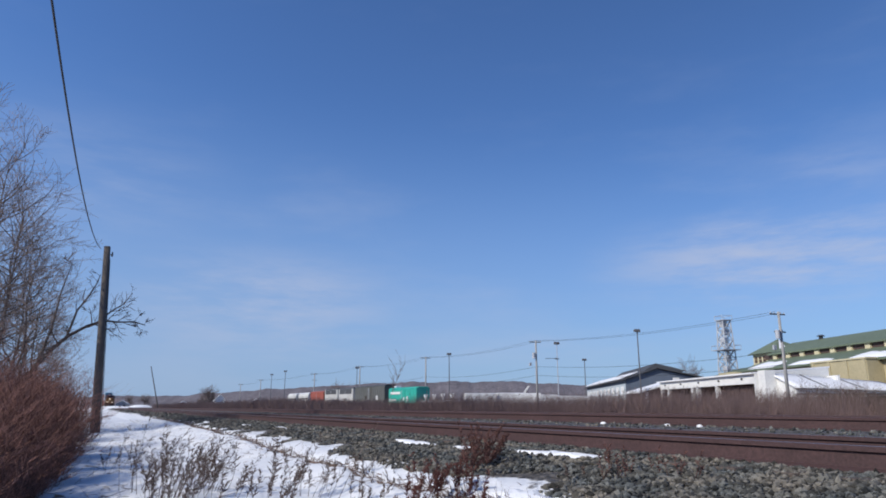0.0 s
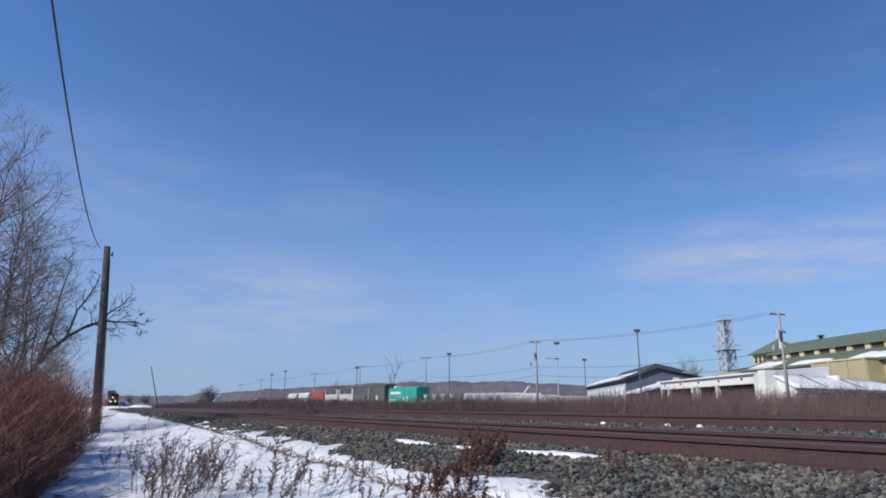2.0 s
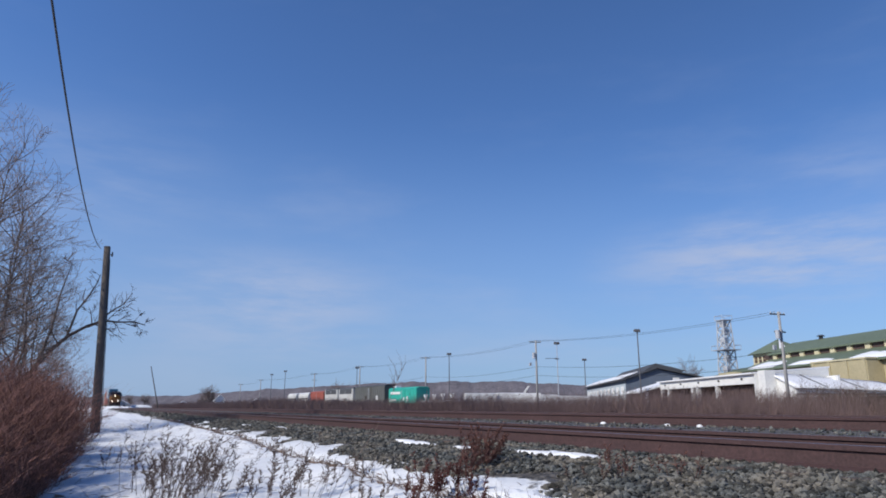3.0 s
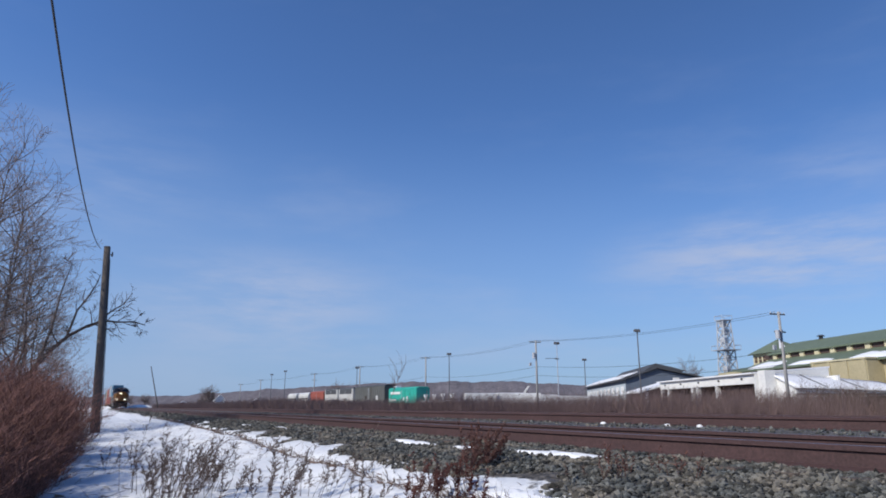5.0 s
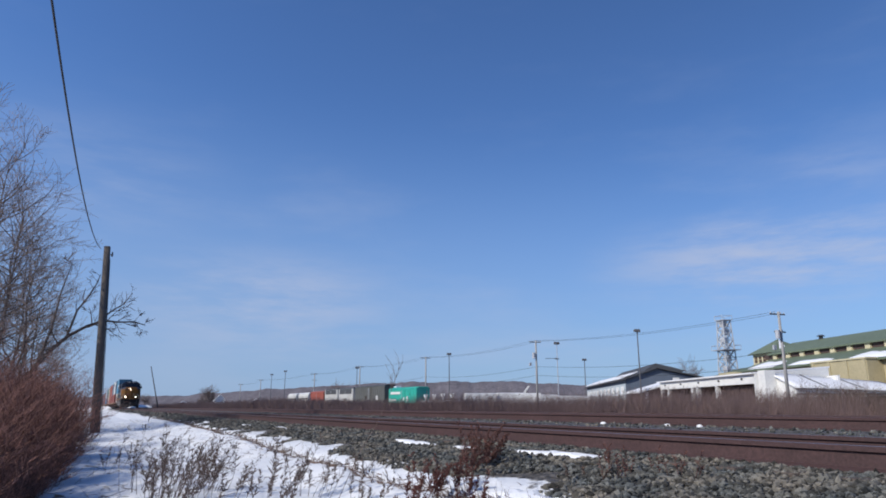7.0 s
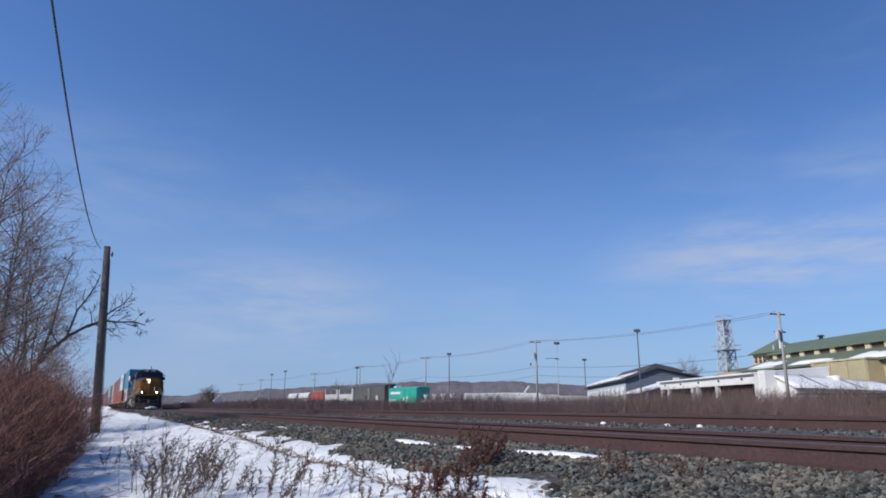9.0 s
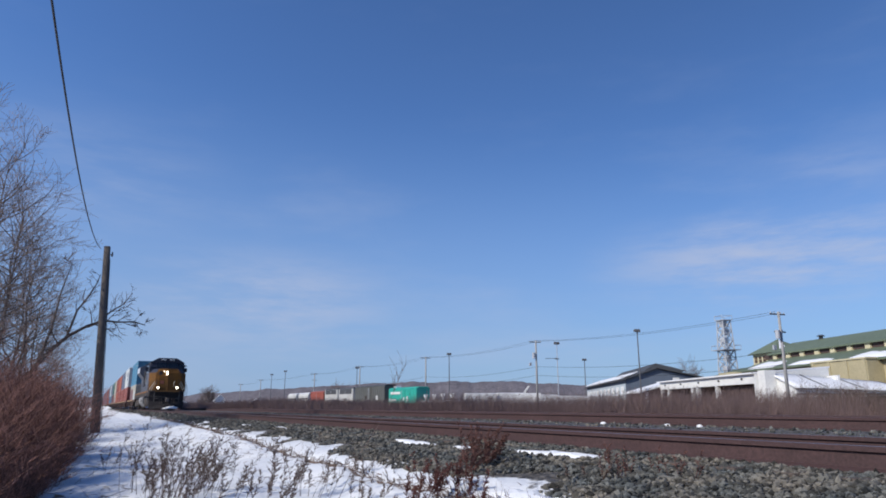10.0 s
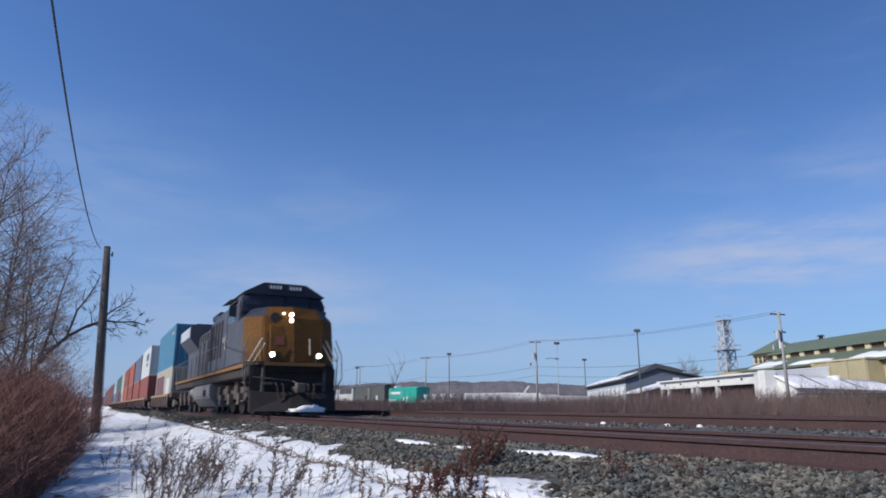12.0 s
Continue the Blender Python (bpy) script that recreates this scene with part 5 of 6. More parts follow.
def build_depot():
    """Long buff building with a stepped green metal roof and a clerestory."""
    depot = empty("depot", pose(65.0, 100.0, FIELD_Z, 0, 0, 6.64), "long buff-brick depot with stepped green metal roofs and patches of snow", "building")
    y0, y1 = -45.0, 34.0
    part("lower_wall", box(bmesh.new(), -6.0, 16.0, y0, y1, 0, 7.2), M_BUFF, depot)
    part("upper_wall", box(bmesh.new(), 0.0, 10.0, y0, 25.9, 7.2, 10.5), M_CREAMWALL, depot)
    part("lower_roof", prism(bmesh.new(), [(-6.9, 6.95), (0.02, 9.15), (0.02, 9.4), (-6.9, 7.2)], "y", y0 - 0.4, 25.9), M_ROOFGREEN, depot)
    part("lower_roof", prism(bmesh.new(), [(16.9, 6.95), (9.98, 9.15), (9.98, 9.4), (16.9, 7.2)], "y", y0 - 0.4, y1 + 0.4), M_ROOFGREEN, depot)
    gable_roof("upper_roof", 0.0, 10.0, y0, y1 - 8.8, 10.6, 12.6, 5.0, M_ROOFGREEN, depot, over=0.6)
    for k in range(-10, 7):
        y = 0.6 + k * 3.9
        win = part("clerestory_window", box(bmesh.new(), -0.05, 0.02, y + 0.65, y + 3.25, 9.42, 10.3), M_DARKBRICK, depot, "dark brown window strip")
        for j in range(1, 4):
            part("mullion", box(bmesh.new(), -0.08, -0.05, y + 0.65 + j * 0.65, y + 0.70 + j * 0.65, 9.42, 10.3), M_DARKROOF, win)
        part("pier", bevelled(box(bmesh.new(), -0.28, 0.0, y - 0.55, y + 0.55, 9.3, 10.42), 0.03), M_CREAMWALL, depot, "cream pier")
    # end pavilion with a hipped roof
    pav = part("pavilion", box(bmesh.new(), 1.4, 8.0, 26.0, 33.6, 0, 10.9), M_CREAMWALL, depot, "cream end pavilion")
    bm = bmesh.new()
    v = [bm.verts.new(p) for p in ((0.6, 25.2, 10.85), (8.8, 25.2, 10.85), (8.8, 34.4, 10.85), (0.6, 34.4, 10.85), (4.6, 29.8, 13.7))]
    for f in ((0, 1, 4), (1, 2, 4), (2, 3, 4), (3, 0, 4), (3, 2, 1, 0)):
        bm.faces.new([v[i] for i in f])
    part("hipped_roof", bm, M_ROOFGREEN, pav, "green hipped roof")
    for k in range(5):
        y = 26.5 + k * 1.42
        w = part("window", box(bmesh.new(), 1.33, 1.42, y, y + 0.85, 9.2, 10.4), M_DARKBRICK, pav, "dark window")
        part("sash", box(bmesh.new(), 1.30, 1.33, y, y + 0.85, 9.77, 9.84), M_CREAMWALL, w)
    for k in range(4):
        x = 1.9 + k * 1.5
        part("window", box(bmesh.new(), x, x + 0.8, 25.92, 26.0, 9.2, 10.5), M_DARKBRICK, pav, "dark window")
    part("cornice", box(bmesh.new(), 1.25, 8.1, 25.85, 33.75, 8.6, 8.85), M_CREAMWALL, pav)
    part("porch_roof", prism(bmesh.new(), [(-6.9, 6.3), (1.4, 8.5), (1.4, 8.3), (-6.9, 6.1)], "y", 25.95, 38.5), M_ROOFGREEN, pav)
    # projecting buff block
    blk = part("projecting_wing", bevelled(box(bmesh.new(), -8.5, -6.0, -8.8, 2.4, 0, 7.1), 0.05), M_BUFF, depot, "buff-brick projecting wing")
    part("coping", box(bmesh.new(), -8.65, -5.9, -8.95, 2.55, 7.1, 7.32), M_CREAMWALL, blk)
    for k in range(4):
        part("pilaster", box(bmesh.new(), -8.62, -8.5, -8.7 + k * 3.5, -8.1 + k * 3.5, 0, 7.05), M_BUFF, blk)
    part("wing_window", box(bmesh.new(), -8.56, -8.47, 0.4, 1.1, 3.6, 6.2), M_WINDOW, blk)
    # snow lying on the roofs
    for name, (xa, xb), (ya, yb) in (("roof_snow", (-6.4, -3.8), (2, 12)), ("roof_snow", (-6.6, -2.4), (-14, -1.5)), ("roof_snow", (-6.5, -2.0), (15.5, 24))):
        bm = bmesh.new()
        n, m = 14, 6
        grid = []
        for i in range(n + 1):
            row = []
            for j in range(m + 1):
                f, g = i / n, j / m
                wx = xa + (xb - xa) * (g * (0.75 + 0.5 * noise.noise((f * 3, ya, 1))))
                edge = min(f, 1 - f, g, 1 - g) * 4
                z = 7.2 + (wx + 6.9) * 0.318 + min(edge, 1) * 0.32 - 0.02
                row.append(bm.verts.new((wx, ya + (yb - ya) * f, z)))
            grid.append(row)
        for i in range(n):
            for j in range(m):
                bm.faces.new((grid[i][j], grid[i + 1][j], grid[i + 1][j + 1], grid[i][j + 1]))
        part(name, bm, M_SNOW, depot, "snow on the roof", smooth=True)
    bm = bmesh.new()
    v = [bm.verts.new(p) for p in ((1.6, 25.1, 10.93), (3.8, 25.1, 10.93), (4.5, 29.3, 13.55), (2.9, 27.0, 12.0))]
    bm.faces.new(v)
    part("roof_snow", bm, M_SNOW, pav, "snow on the roof")
    part("roof_vent", rod(rod(bmesh.new(), (4.8, 17.5, 12.2), (4.8, 17.5, 13.0), 0.35, n=10), (4.8, 17.5, 13.0), (4.8, 17.5, 13.25), 0.75, 0.3, 10), M_DARKROOF, depot)
    return depot


build_depot()


def build_shed():
    """Low white garage row with a snow-covered roof and dark open bays."""
    shed = empty("garage_row", pose(38.6, 80, FIELD_Z, 0, 0, 3), "low white garage row with dark open bays under a snowy roof", "building")
    part("back_wall", box(bmesh.new(), 9.0, 9.3, 0, 44, 0, 4.4), M_WHITEWALL, shed)
    part("roof_slab", prism(bmesh.new(), [(-0.6, 4.62), (9.5, 5.4), (9.5, 5.6), (-0.6, 4.82)], "y", 2.0, 33.5), M_SNOW, shed, "snow-covered roof slab")
    part("end_wall", prism(bmesh.new(), [(-0.2, 0), (9.3, 0), (9.3, 5.38), (-0.2, 4.6)], "y", 2.02, 2.3), M_WHITEWALL, shed)
    part("fascia", bevelled(box(bmesh.new(), -0.2, 0.1, 2.0, 33.3, 3.45, 4.78), 0.03), M_WHITEWALL, shed, "white fascia board")
    for y in (12.4, 18.6, 20.4, 29.6, 32.6):
        part("post", bevelled(box(bmesh.new(), -0.15, 0.35, y, y + 0.6, 0, 3.5), 0.03), M_WHITEWALL, shed)
    for k in range(5):
        part("fascia_lamp", bevelled(box(bmesh.new(), -0.34, -0.2, 5.0 + k * 6.4, 5.35 + k * 6.4, 4.0, 4.25), 0.02), M_DARKROOF, shed)
    part("bay_back", box(bmesh.new(), 4.0, 4.2, 2, 33, 0, 4.3), M_DARKBRICK, shed, "dark inner wall")
    for y in (4.0, 8.0):
        part("bay_door", box(bmesh.new(), 0.5, 0.6, y, y + 3.4, 0, 3.3), M_DARKBRICK, shed, "dark brown bay door")
    part("corner_block", bevelled(box(bmesh.new(), 0.2, 1.6, 0.4, 2.0, 0, 5.0), 0.04), M_WHITEWALL, shed, "white corner block")
    # side wing: a snowy roof that slopes to the front over a low wall; its dark band stands for a shadow
    wing = part("side_wing", prism(bmesh.new(), [(1.62, 0.0), (15.0, 0.0), (15.0, 2.4), (1.62, 2.75)], "y", -3.4, 1.4), M_WHITEWALL, shed, "white side wing with a falling roofline")
    bm = bmesh.new()
    top, low = [], []
    for k in range(15):
        x = 1.4 + 13.9 * k / 14
        zr, ze = 4.78 - 0.078 * (x - 1.4), 2.95 - 0.03 * (x - 1.4)
        for f in (0.0, 0.35, 0.7, 1.0):
            bump = 0.08 * noise.noise((x * 0.6, f * 2, 3))
            top.append(bm.verts.new((x, -3.7 + 5.2 * f, ze + (zr - ze) * f + bump)))
            low.append(bm.verts.new((x, -3.7 + 5.2 * f, ze + (zr - ze) * f - 0.22)))
    for k in range(14):
        for f in range(3):
            a = k * 4 + f
            bm.faces.new((top[a], top[a + 4], top[a + 5], top[a + 1]))
            bm.faces.new((low[a], low[a + 1], low[a + 5], low[a + 4]))
        bm.faces.new((top[k * 4], low[k * 4], low[k * 4 + 4], top[k * 4 + 4]))
        bm.faces.new((top[k * 4 + 3], top[k * 4 + 7], low[k * 4 + 7], low[k * 4 + 3]))
    for f in range(3):
        bm.faces.new((top[f], top[f + 1], low[f + 1], low[f]))
        bm.faces.new((top[56 + f], low[56 + f], low[57 + f], top[57 + f]))
    part("wing_roof", bm, M_SNOW, wing, "snow-covered sloping roof", smooth=True)
    part("wing_gable", prism(bmesh.new(), [(-3.38, 2.74), (1.38, 2.74), (1.38, 4.42), (-3.38, 2.76)], "x", 1.63, 2.6), M_WHITEWALL, wing)
    # thin dark strip in place of the shadow line along the wall
    part("wing_shadow_line", box(bmesh.new(), 1.7, 14.8, -3.44, -3.4, 2.0, 2.2), M_DARKROOF, wing)
    part("wing_window", box(bmesh.new(), 10.2, 12.4, -3.45, -3.4, 1.2, 1.95), M_WINDOW, wing)
    for x in (5.2, 9.6):
        part("roof_seam", rod(bmesh.new(), (x, -3.72, 2.98 - 0.03 * (x - 1.4)), (x, 1.5, 4.83 - 0.078 * (x - 1.4)), 0.05, n=6), M_DARKROOF, wing)


build_shed()


def build_workshop():
    """Long gabled grey-blue workshop with a pale clad side and a raised roof."""
    shop = empty("workshop", pose(38.3, 140, FIELD_Z, 0, 0, -4.6), "long grey-blue gabled workshop with pale side cladding", "building")
    w, l, eave, ridge, xr = 16.4, 61.0, 6.5, 8.8, 6.6
    part("wall_shell", prism(bmesh.new(), [(0, 0), (w, 0), (w, eave - 0.4), (xr, ridge - 0.3), (0, eave)], "y", 0, l), M_BLUEWALL, shop)
    gable_roof("roof", 0, w, 0, l, eave + 0.1, ridge, xr, M_DARKROOF, shop, over=0.7)
    part("roof_snow", prism(bmesh.new(), [(-0.5, eave + 0.02), (3.2, eave + 1.42), (3.2, eave + 1.60), (-0.5, eave + 0.2)], "y", 3, l - 1), M_SNOW, shop, "snow on the lower roof")
    part("monitor_roof", prism(bmesh.new(), [(4.2, ridge - 0.7), (6.6, ridge + 0.85), (12.5, ridge - 0.6), (12.5, ridge - 0.85), (4.2, ridge - 1.0)], "y", 1, l - 22), M_DARKROOF, shop, "raised dark roof")
    clad = part("side_cladding", box(bmesh.new(), -0.12, 0, 0.5, l - 0.5, 0, 5.4), M_PALECLAD, shop, "pale blue side cladding")
    part("brick_annex", bevelled(box(bmesh.new(), 8.6, 15.6, -3.0, -0.05, 0, 5.6), 0.04), M_DARKBRICK, shop, "dark brown brick annex")
    for k in range(10):
        y = 2 + k * 5.9
        part("side_window", box(bmesh.new(), -0.2, -0.12, y, y + 3.2, 1.8, 4.9), M_WHITEWALL, clad, "white translucent panel")
    part("door", box(bmesh.new(), 8.0, 11.0, -0.08, 0, 0, 3.6), M_DARKBRICK, shop, "dark brown door")
    part("gable_lamp", bevelled(box(bmesh.new(), 9.6, 11.0, -0.12, 0, 5.1, 6.6), 0.04), M_WHITEWALL, shop, "white gable panel")
    low = empty("lean_to", pose(33.6, 113.5, FIELD_Z, 0, 0, 0), "low snow-covered gabled shed", "building")
    part("wall_shell", prism(bmesh.new(), [(0, 0), (11, 0), (11, 3.2), (6.0, 4.75), (0, 3.2)], "y", 0, 7), M_DARKBRICK, low)
    gable_roof("roof", 0, 11, 0, 7, 3.45, 5.1, 6.0, M_SNOW, low, over=0.7, thick=0.35)
    for x in (0.6, 4.2, 8.0):
        part("post", box(bmesh.new(), x, x + 0.5, -0.1, 0, 0, 3.1), M_WHITEWALL, low)


build_workshop()


def wagon_base(name, y0, y1, label, category):
    """An empty on the yard track and its trucks; y from the near end."""
    w = empty(name, on_track(59.5, y0, 0.75), label, category, "standing freight wagons")
    l = y1 - y0
    for c in (2.2, l - 2.2):
        bm = bmesh.new()
        for s in (-1, 1):
            prism(bm, [(c - 1.2, 0.4), (c - 0.9, 0.65), (c + 0.9, 0.65), (c + 1.2, 0.4), (c, 0.25)], "x", *sorted((s * 0.95, s * 1.1)))
        part("truck_frame", bm, M_DIRT, w)
        for k in (-0.85, 0.85):
            part("wheelset", rod(rod(bmesh.new(), (-0.83, c + k, 0.42), (-0.69, c + k, 0.42), 0.42, n=16), (0.69, c + k, 0.42), (0.83, c + k, 0.42), 0.42, n=16), M_WHEEL, w)
    part("frame", box(bmesh.new(), -1.2, 1.2, 0, l, 0.7, 1.05), M_BLACK, w)
    return w, l


def build_boxcar(y0, y1, top, material, roof, label, band=None):
    w, l = wagon_base("boxcar", y0, y1, label, "freight wagon")
    part("body", bevelled(box(bmesh.new(), -1.5, 1.5, 0.15, l - 0.15, 1.0, top), 0.05), material, w)
    part("roof", bevelled(prism(bmesh.new(), [(-1.58, top - 0.05), (-1.0, top + 0.3), (1.0, top + 0.3), (1.58, top - 0.05)], "y", 0.05, l - 0.05), 0.03), roof, w)
    for k in range(int(l / 1.3)):
        part("side_post", box(bmesh.new(), -1.56, -1.5, 0.3 + k * 1.3, 0.4 + k * 1.3, 1.05, top - 0.05), material, w)
    door = part("door", box(bmesh.new(), -1.6, -1.52, l / 2 - 1.3, l / 2 + 1.3, 1.15, top - 0.25), material, w)
    part("door_bar", box(bmesh.new(), -1.64, -1.6, l / 2 - 0.05, l / 2 + 0.05, 1.2, top - 0.3), M_GALV, door)
    if band:
        for f0, f1, z0, z1, mm in band:
            part("marking", box(bmesh.new(), -1.62, -1.565, l * f0, l * f1, z0, z1), mm, w, "plain painted bars")
    return w


def build_hopper(y0, y1):
    w, l = wagon_base("covered_hopper", y0, y1, "white covered hopper wagon with a grey underside", "freight wagon")
    part("body", bevelled(prism(bmesh.new(), [(-1.2, 1.3), (-1.58, 2.2), (-1.58, 3.7), (-1.2, 4.3), (1.2, 4.3), (1.58, 3.7), (1.58, 2.2), (1.2, 1.3)], "y", 0.8, l - 0.8), 0.04), M_LIGHTCAR, w)
    part("snow_cap", prism(bmesh.new(), [(-1.25, 4.31), (-0.9, 4.5), (0.9, 4.5), (1.25, 4.31)], "y", 0.8, l - 0.8), M_SNOW, w, "snow on the roof")
    part("dark_stripe", box(bmesh.new(), -1.61, -1.585, 0.9, l - 0.9, 2.5, 2.95), M_GREYCAR, w)
    for k in range(3):
        c = l * (k + 0.5) / 3
        part("chute", prism(bmesh.new(), [(c - 1.8, 1.3), (c + 1.8, 1.3), (c + 0.4, 0.5), (c - 0.4, 0.5)], "x", -1.0, 1.0), M_LIGHTCAR, w)


build_boxcar(122.6, 137.2, 4.0, M_TEALCAR, M_TEALCAR, "bright teal freight wagon with white markings and snow on its roof", ((0.55, 0.9, 2.9, 3.4, M_WHITE), (0.7, 0.95, 1.5, 1.9, M_WHITE), (0.28, 0.33, 1.4, 2.4, M_WHITE), (0.4, 0.45, 1.4, 2.2, M_WHITE)))
tagged(part("roof_snow_lump", bevelled(box(bmesh.new(), -0.8, 0.8, 0, 1.6, 0, 0.45), 0.2, 2), M_SNOW, m=on_track(59.5, 134.8, 5.04)), "lump of snow lying on the teal wagon", "snow")
build_boxcar(139.4, 158.9, 4.95, M_GREYCAR, M_DARKROOF, "long weathered dark grey boxcar", ((0.55, 0.62, 2.0, 2.8, M_BLACK), (0.2, 0.26, 1.8, 2.8, M_LIGHTCAR)))
build_boxcar(160.0, 171.2, 4.85, M_LIGHTCAR, M_DARKROOF, "pale grey boxcar with a dark roof", ((0.1, 0.9, 3.5, 4.75, M_DARKROOF), (0.4, 0.6, 1.4, 2.4, M_GREYCAR)))
build_boxcar(172.0, 183.2, 4.85, M_LIGHTCAR, M_DARKROOF, "pale grey boxcar with a dark roof", ((0.1, 0.9, 3.6, 4.75, M_DARKROOF),))
build_boxcar(184.2, 197.4, 4.4, M_REDCAR, M_REDCAR, "plain rust-red boxcar with ribbed steel sides")
build_hopper(198.6, 211.2)
build_hopper(212.2, 224.0)


def build_flat_wagon():
    w, l = wagon_base("bunk_wagon", 107.0, 120.5, "empty flat wagon with white V-shaped bunks", "freight wagon")
    for k in range(4):
        y = 1.0 + k * 3.6
        part("bunk", rod(rod(bmesh.new(), (-1.3, y - 0.6, 2.6), (-1.3, y, 1.5), 0.15, n=6), (-1.3, y, 1.5), (-1.3, y + 0.6, 2.6), 0.15, n=6), M_WHITE, w, "white V-shaped bunk")
    part("deck", box(bmesh.new(), -1.4, 1.4, 0.1, l - 0.1, 1.05, 1.5), M_LIGHTCAR, w)


build_flat_wagon()


def build_trailer(x, y, l, h, turn, material, label):
    t = empty("box_trailer", pose(x, y, FIELD_Z, 0, 0, turn), label, "trailer", "parked trailers")
    part("body", bevelled(box(bmesh.new(), 0, l, -1.25, 1.25, 1.1, h), 0.05), material, t)
    part("roof_snow", bevelled(box(bmesh.new(), 0.1, l - 0.1, -1.2, 1.2, h, h + 0.15), 0.05), M_SNOW, t)
    for a in (l - 2.2, l - 3.4):
        part("wheels", rod(bmesh.new(), (a, -1.2, 0.5), (a, 1.2, 0.5), 0.5, n=16), M_BLACK, t)
    part("landing_gear", box(bmesh.new(), 2.0, 2.2, -0.8, 0.8, 0, 1.1), M_DARKROOF, t)


for x, y, l, h, m, word in ((4.5, 140, 6.5, 3.3, M_WHITEWALL, "white"), (11.2, 141, 5.5, 3.4, M_WHITEWALL, "white"), (13.0, 120, 4.5, 2.9, M_WHITEWALL, "white"), (17.6, 139, 6.0, 3.0, M_WHITEWALL, "white"),
                            (24.0, 142, 7.0, 2.8, M_WHITEWALL, "white"), (31.5, 145, 6.5, 3.0, M_LIGHTCAR, "pale grey")):
    build_trailer(x, y, l, h, random.uniform(-6, 6), m, word + " box trailer parked in the yard")


def build_dish():
    d = empty("dish_panel", pose(17.2, 138, FIELD_Z), "white slanted panel on a post", "panel")
    part("post", rod(bmesh.new(), (0, 0, 0), (0, 0, 4.0), 0.1), M_MAST, d)
    part("panel", bevelled(prism(bmesh.new(), [(-0.7, 3.5), (-0.2, 3.5), (0.7, 4.9), (0.3, 4.9)], "y", -0.08, 0.08), 0.02), M_WHITEWALL, d)


build_dish()


def build_far_house(x, y, w, h, material, label):
    b = empty("house", pose(x, y, FIELD_Z, 0, 0, 20), label, "house", "far houses")
    part("wall_shell", prism(bmesh.new(), [(0, 0), (w, 0), (w, h * 0.6), (w / 2, h), (0, h * 0.6)], "y", 0, w * 1.4), material, b)
    gable_roof("roof", 0, w, 0, w * 1.4, h * 0.6 + 0.15, h + 0.15, w / 2, M_SNOW, b, over=0.5)
    for k in range(2):
        part("window", box(bmesh.new(), w * (0.2 + 0.4 * k), w * (0.38 + 0.4 * k), -0.06, 0, h * 0.2, h * 0.45), M_WINDOW, b)


for x, y, w, h, m, label in ((-117, 345, 5, 7.0, M_WHITEWALL, "small white house far beyond the tracks"), (-96, 330, 7, 4.0, M_LIGHTCAR, "low pale shed far off in the snow"), (-118, 300, 4, 3.0, M_DARKBRICK, "small dark shed far off"),
                             (-83, 290, 5, 4.0, M_DARKBRICK, "low dark shed with a snowy roof"), (-150, 380, 6, 4, M_CREAMWALL, "low cream shed far beyond the tracks"), (-160, 330, 5, 3.6, M_WHITEWALL, "tiny white hut far beyond the tracks")):
    build_far_house(x, y, w, h, m, label)


def build_far_trees():
    for k, (x, y, h, n) in enumerate(((-139, 400, 14.0, 60), (-150, 420, 9.0, 30), (-186, 420, 10.0, 30), (69, 190, 15.0, 26), (-210, 450, 9.0, 30), (-48, 300, 14, 24))):
        rng = random.Random(900 + k)
        t = empty("tree", pose(x, y, FIELD_Z), "far bare tree with a dense twiggy crown", "tree", "far bare trees")
        segs = [[], [], [], []]
        segs[0].append((0, 0, -0.2, 0, 0, h * 0.4, 0.4, 0.3))
        for j in range(n):
            a = rng.uniform(0, 6.28)
            bough(segs, rng, (0, 0, h * rng.uniform(0.12, 0.62)), (math.cos(a), math.sin(a), rng.uniform(0.1, 1.2)), h * rng.uniform(0.24, 0.36), 0.10, 1)
        stems("trunk", segs[0] + segs[1], M_BARK, t, n=5)
        stems("crown", [(*s[:6], max(s[6] * 0.5, 0.03), max(s[7] * 0.5, 0.025)) for s in segs[2] + segs[3]], M_TWIG, t)


build_far_trees()


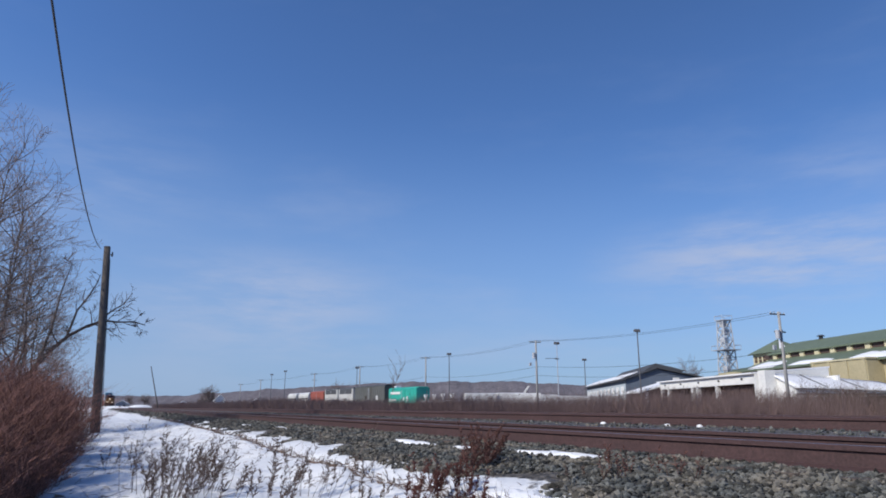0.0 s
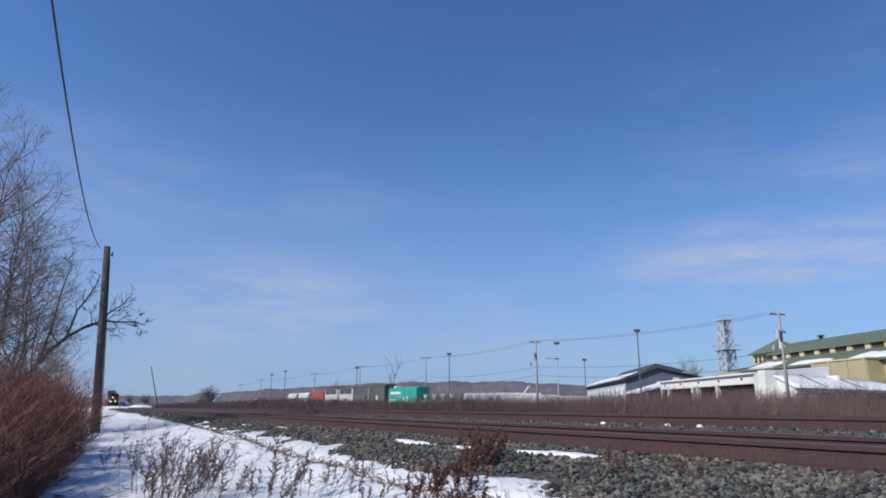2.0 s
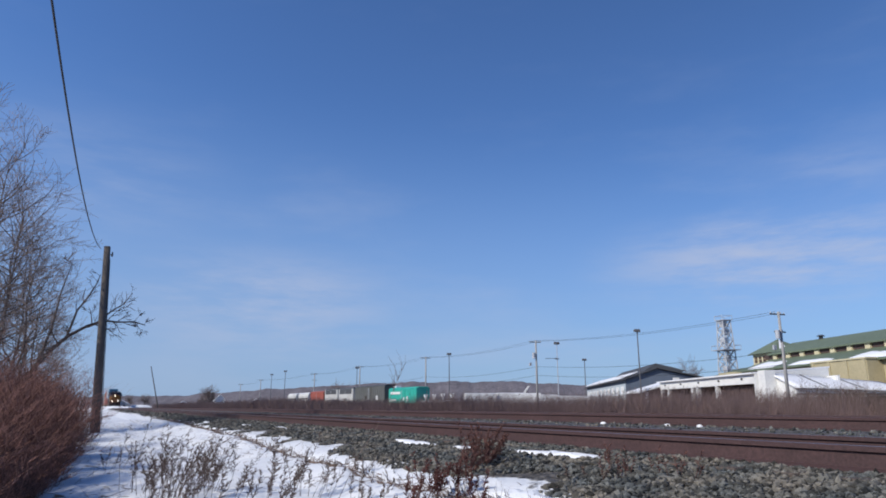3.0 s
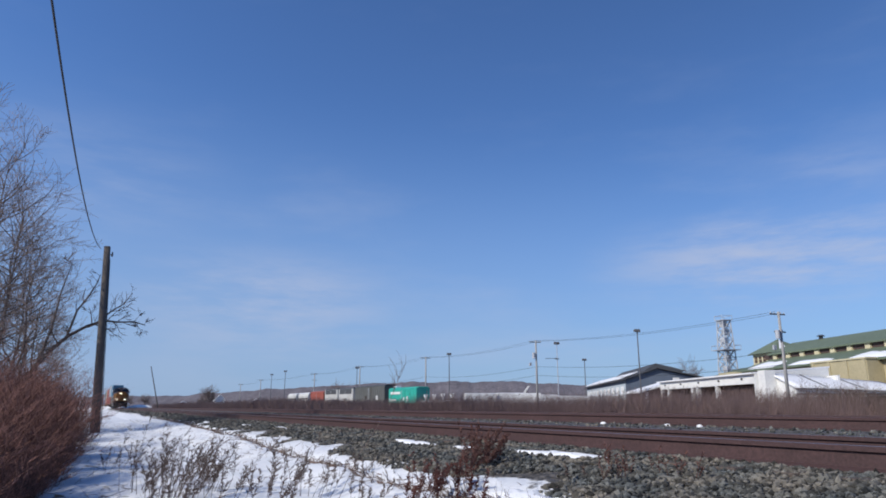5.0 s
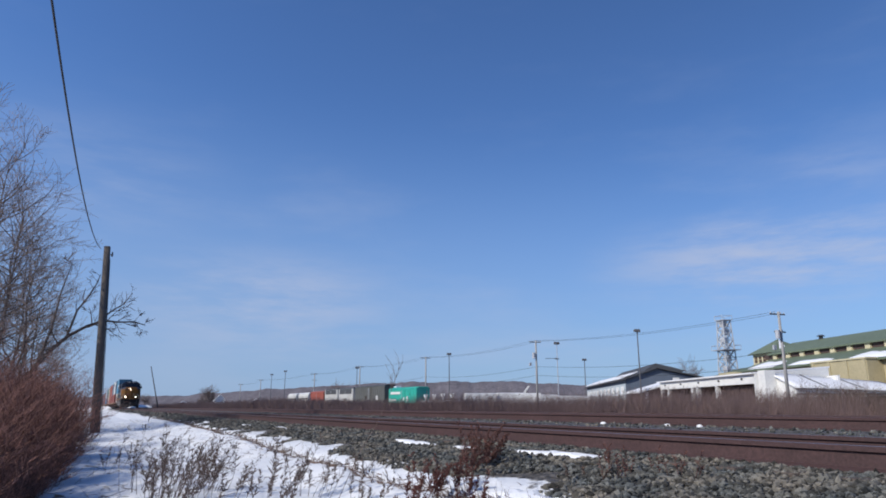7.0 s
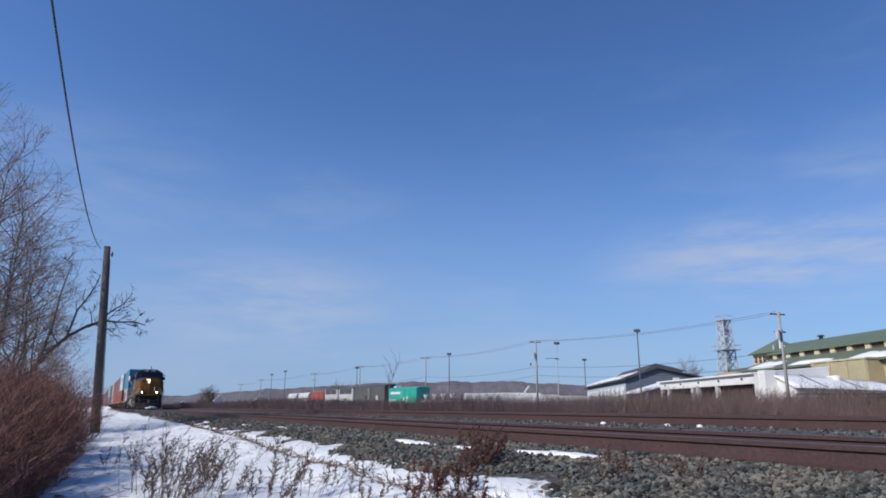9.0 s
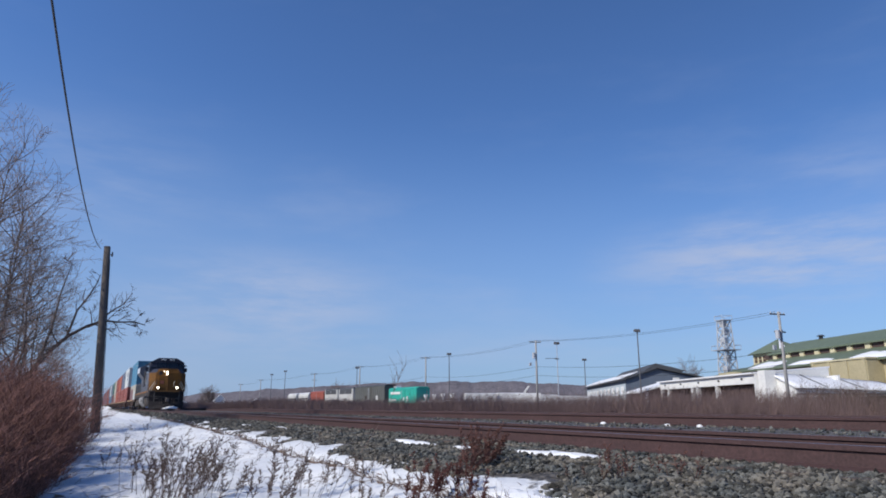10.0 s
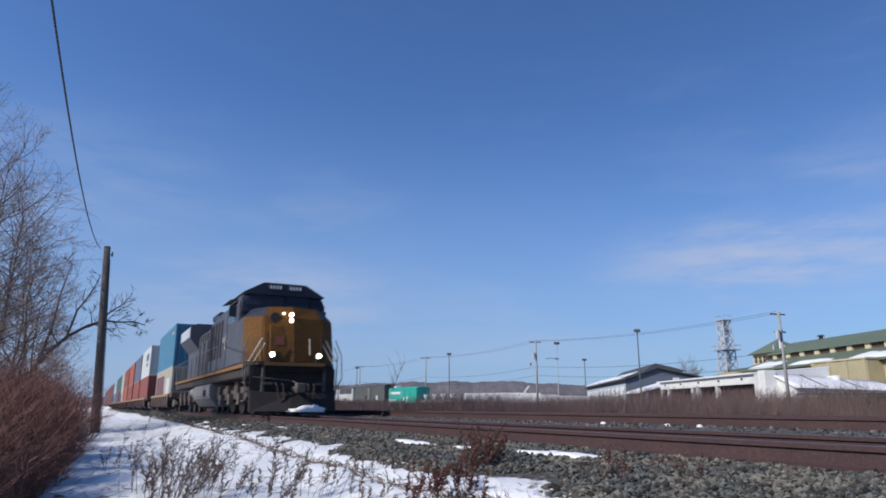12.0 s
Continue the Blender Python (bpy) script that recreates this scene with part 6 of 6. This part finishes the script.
def build_snow_drift(x, y, l, w, h):
    bm = bmesh.new()
    bmesh.ops.create_uvsphere(bm, u_segments=24, v_segments=8, radius=1)
    for v in bm.verts:
        f = 1 + 0.3 * noise.noise((v.co.x * 2 + x, v.co.y * 2, 0))
        v.co = Vector((v.co.x * l * f, v.co.y * w * f, max(v.co.z, -0.1) * h))
    tagged(part("snow_drift", bm, M_SNOW, m=pose(x, y, 0.35), smooth=True), "low bank of snow in the far field", "snow", "far snow banks", kind="structure")


for row in ((-92, 205, 4.5, 2.5, 1.3), (-93, 190, 7, 2, 0.9), (-75, 195, 4, 3, 1.4), (-62, 205, 4, 2, 1.4), (-84, 250, 7, 3, 2.2), (-70, 245, 6, 3, 2.0), (-50, 160, 3, 2, 0.8)):
    build_snow_drift(*row)


# ---- what moves ----
def motions():
    times = [k * 0.5 for k in range(22)] + [11.0, 11.2, 11.4, 11.6, 11.8, 12.0]
    for ob, back, up in RIDERS:
        walk(ob, [(t, train_pose(back, t) @ pose(0, 0, up)) for t in times])
    for ob, y, r in LOCO_SETS:
        # the wheels roll forwards, less than a quarter turn from row to row
        walk(ob, [(k / FPS, pose(0, y, r) @ Matrix.Rotation(SPEED * (k / FPS) / r, 4, "X")) for k in range(12 * FPS + 1)])
    wells = [ob for ob, back, up in RIDERS if ob.name.startswith("well_car")][:3]
    for car in wells:
        for ob in car.children:
            if ob.name.startswith("wheelset"):
                place = ob.matrix_basis.copy()
                # one row a step, so that the roll stays under a quarter turn
                walk(ob, [(k / FPS, place @ Matrix.Rotation(min(SPEED / FPS / 0.42, 1.5) * k, 4, "X")) for k in range(12 * FPS + 1)])
    # the wind rocks the weeds a little
    rng = random.Random(12)
    for ob, x, y in WEEDS:
        rest = ob.matrix_basis.copy()
        swing, phase = (1.6 if ob.name.startswith("tall") else 0.9), rng.uniform(0, 6.28)
        walk(ob, [(k * 0.5, rest @ pose(0, 0, 0, swing * math.sin(k * 0.9 + phase), swing * math.sin(k * 1.3 + phase * 2), 0)) for k in range(25)])


motions()
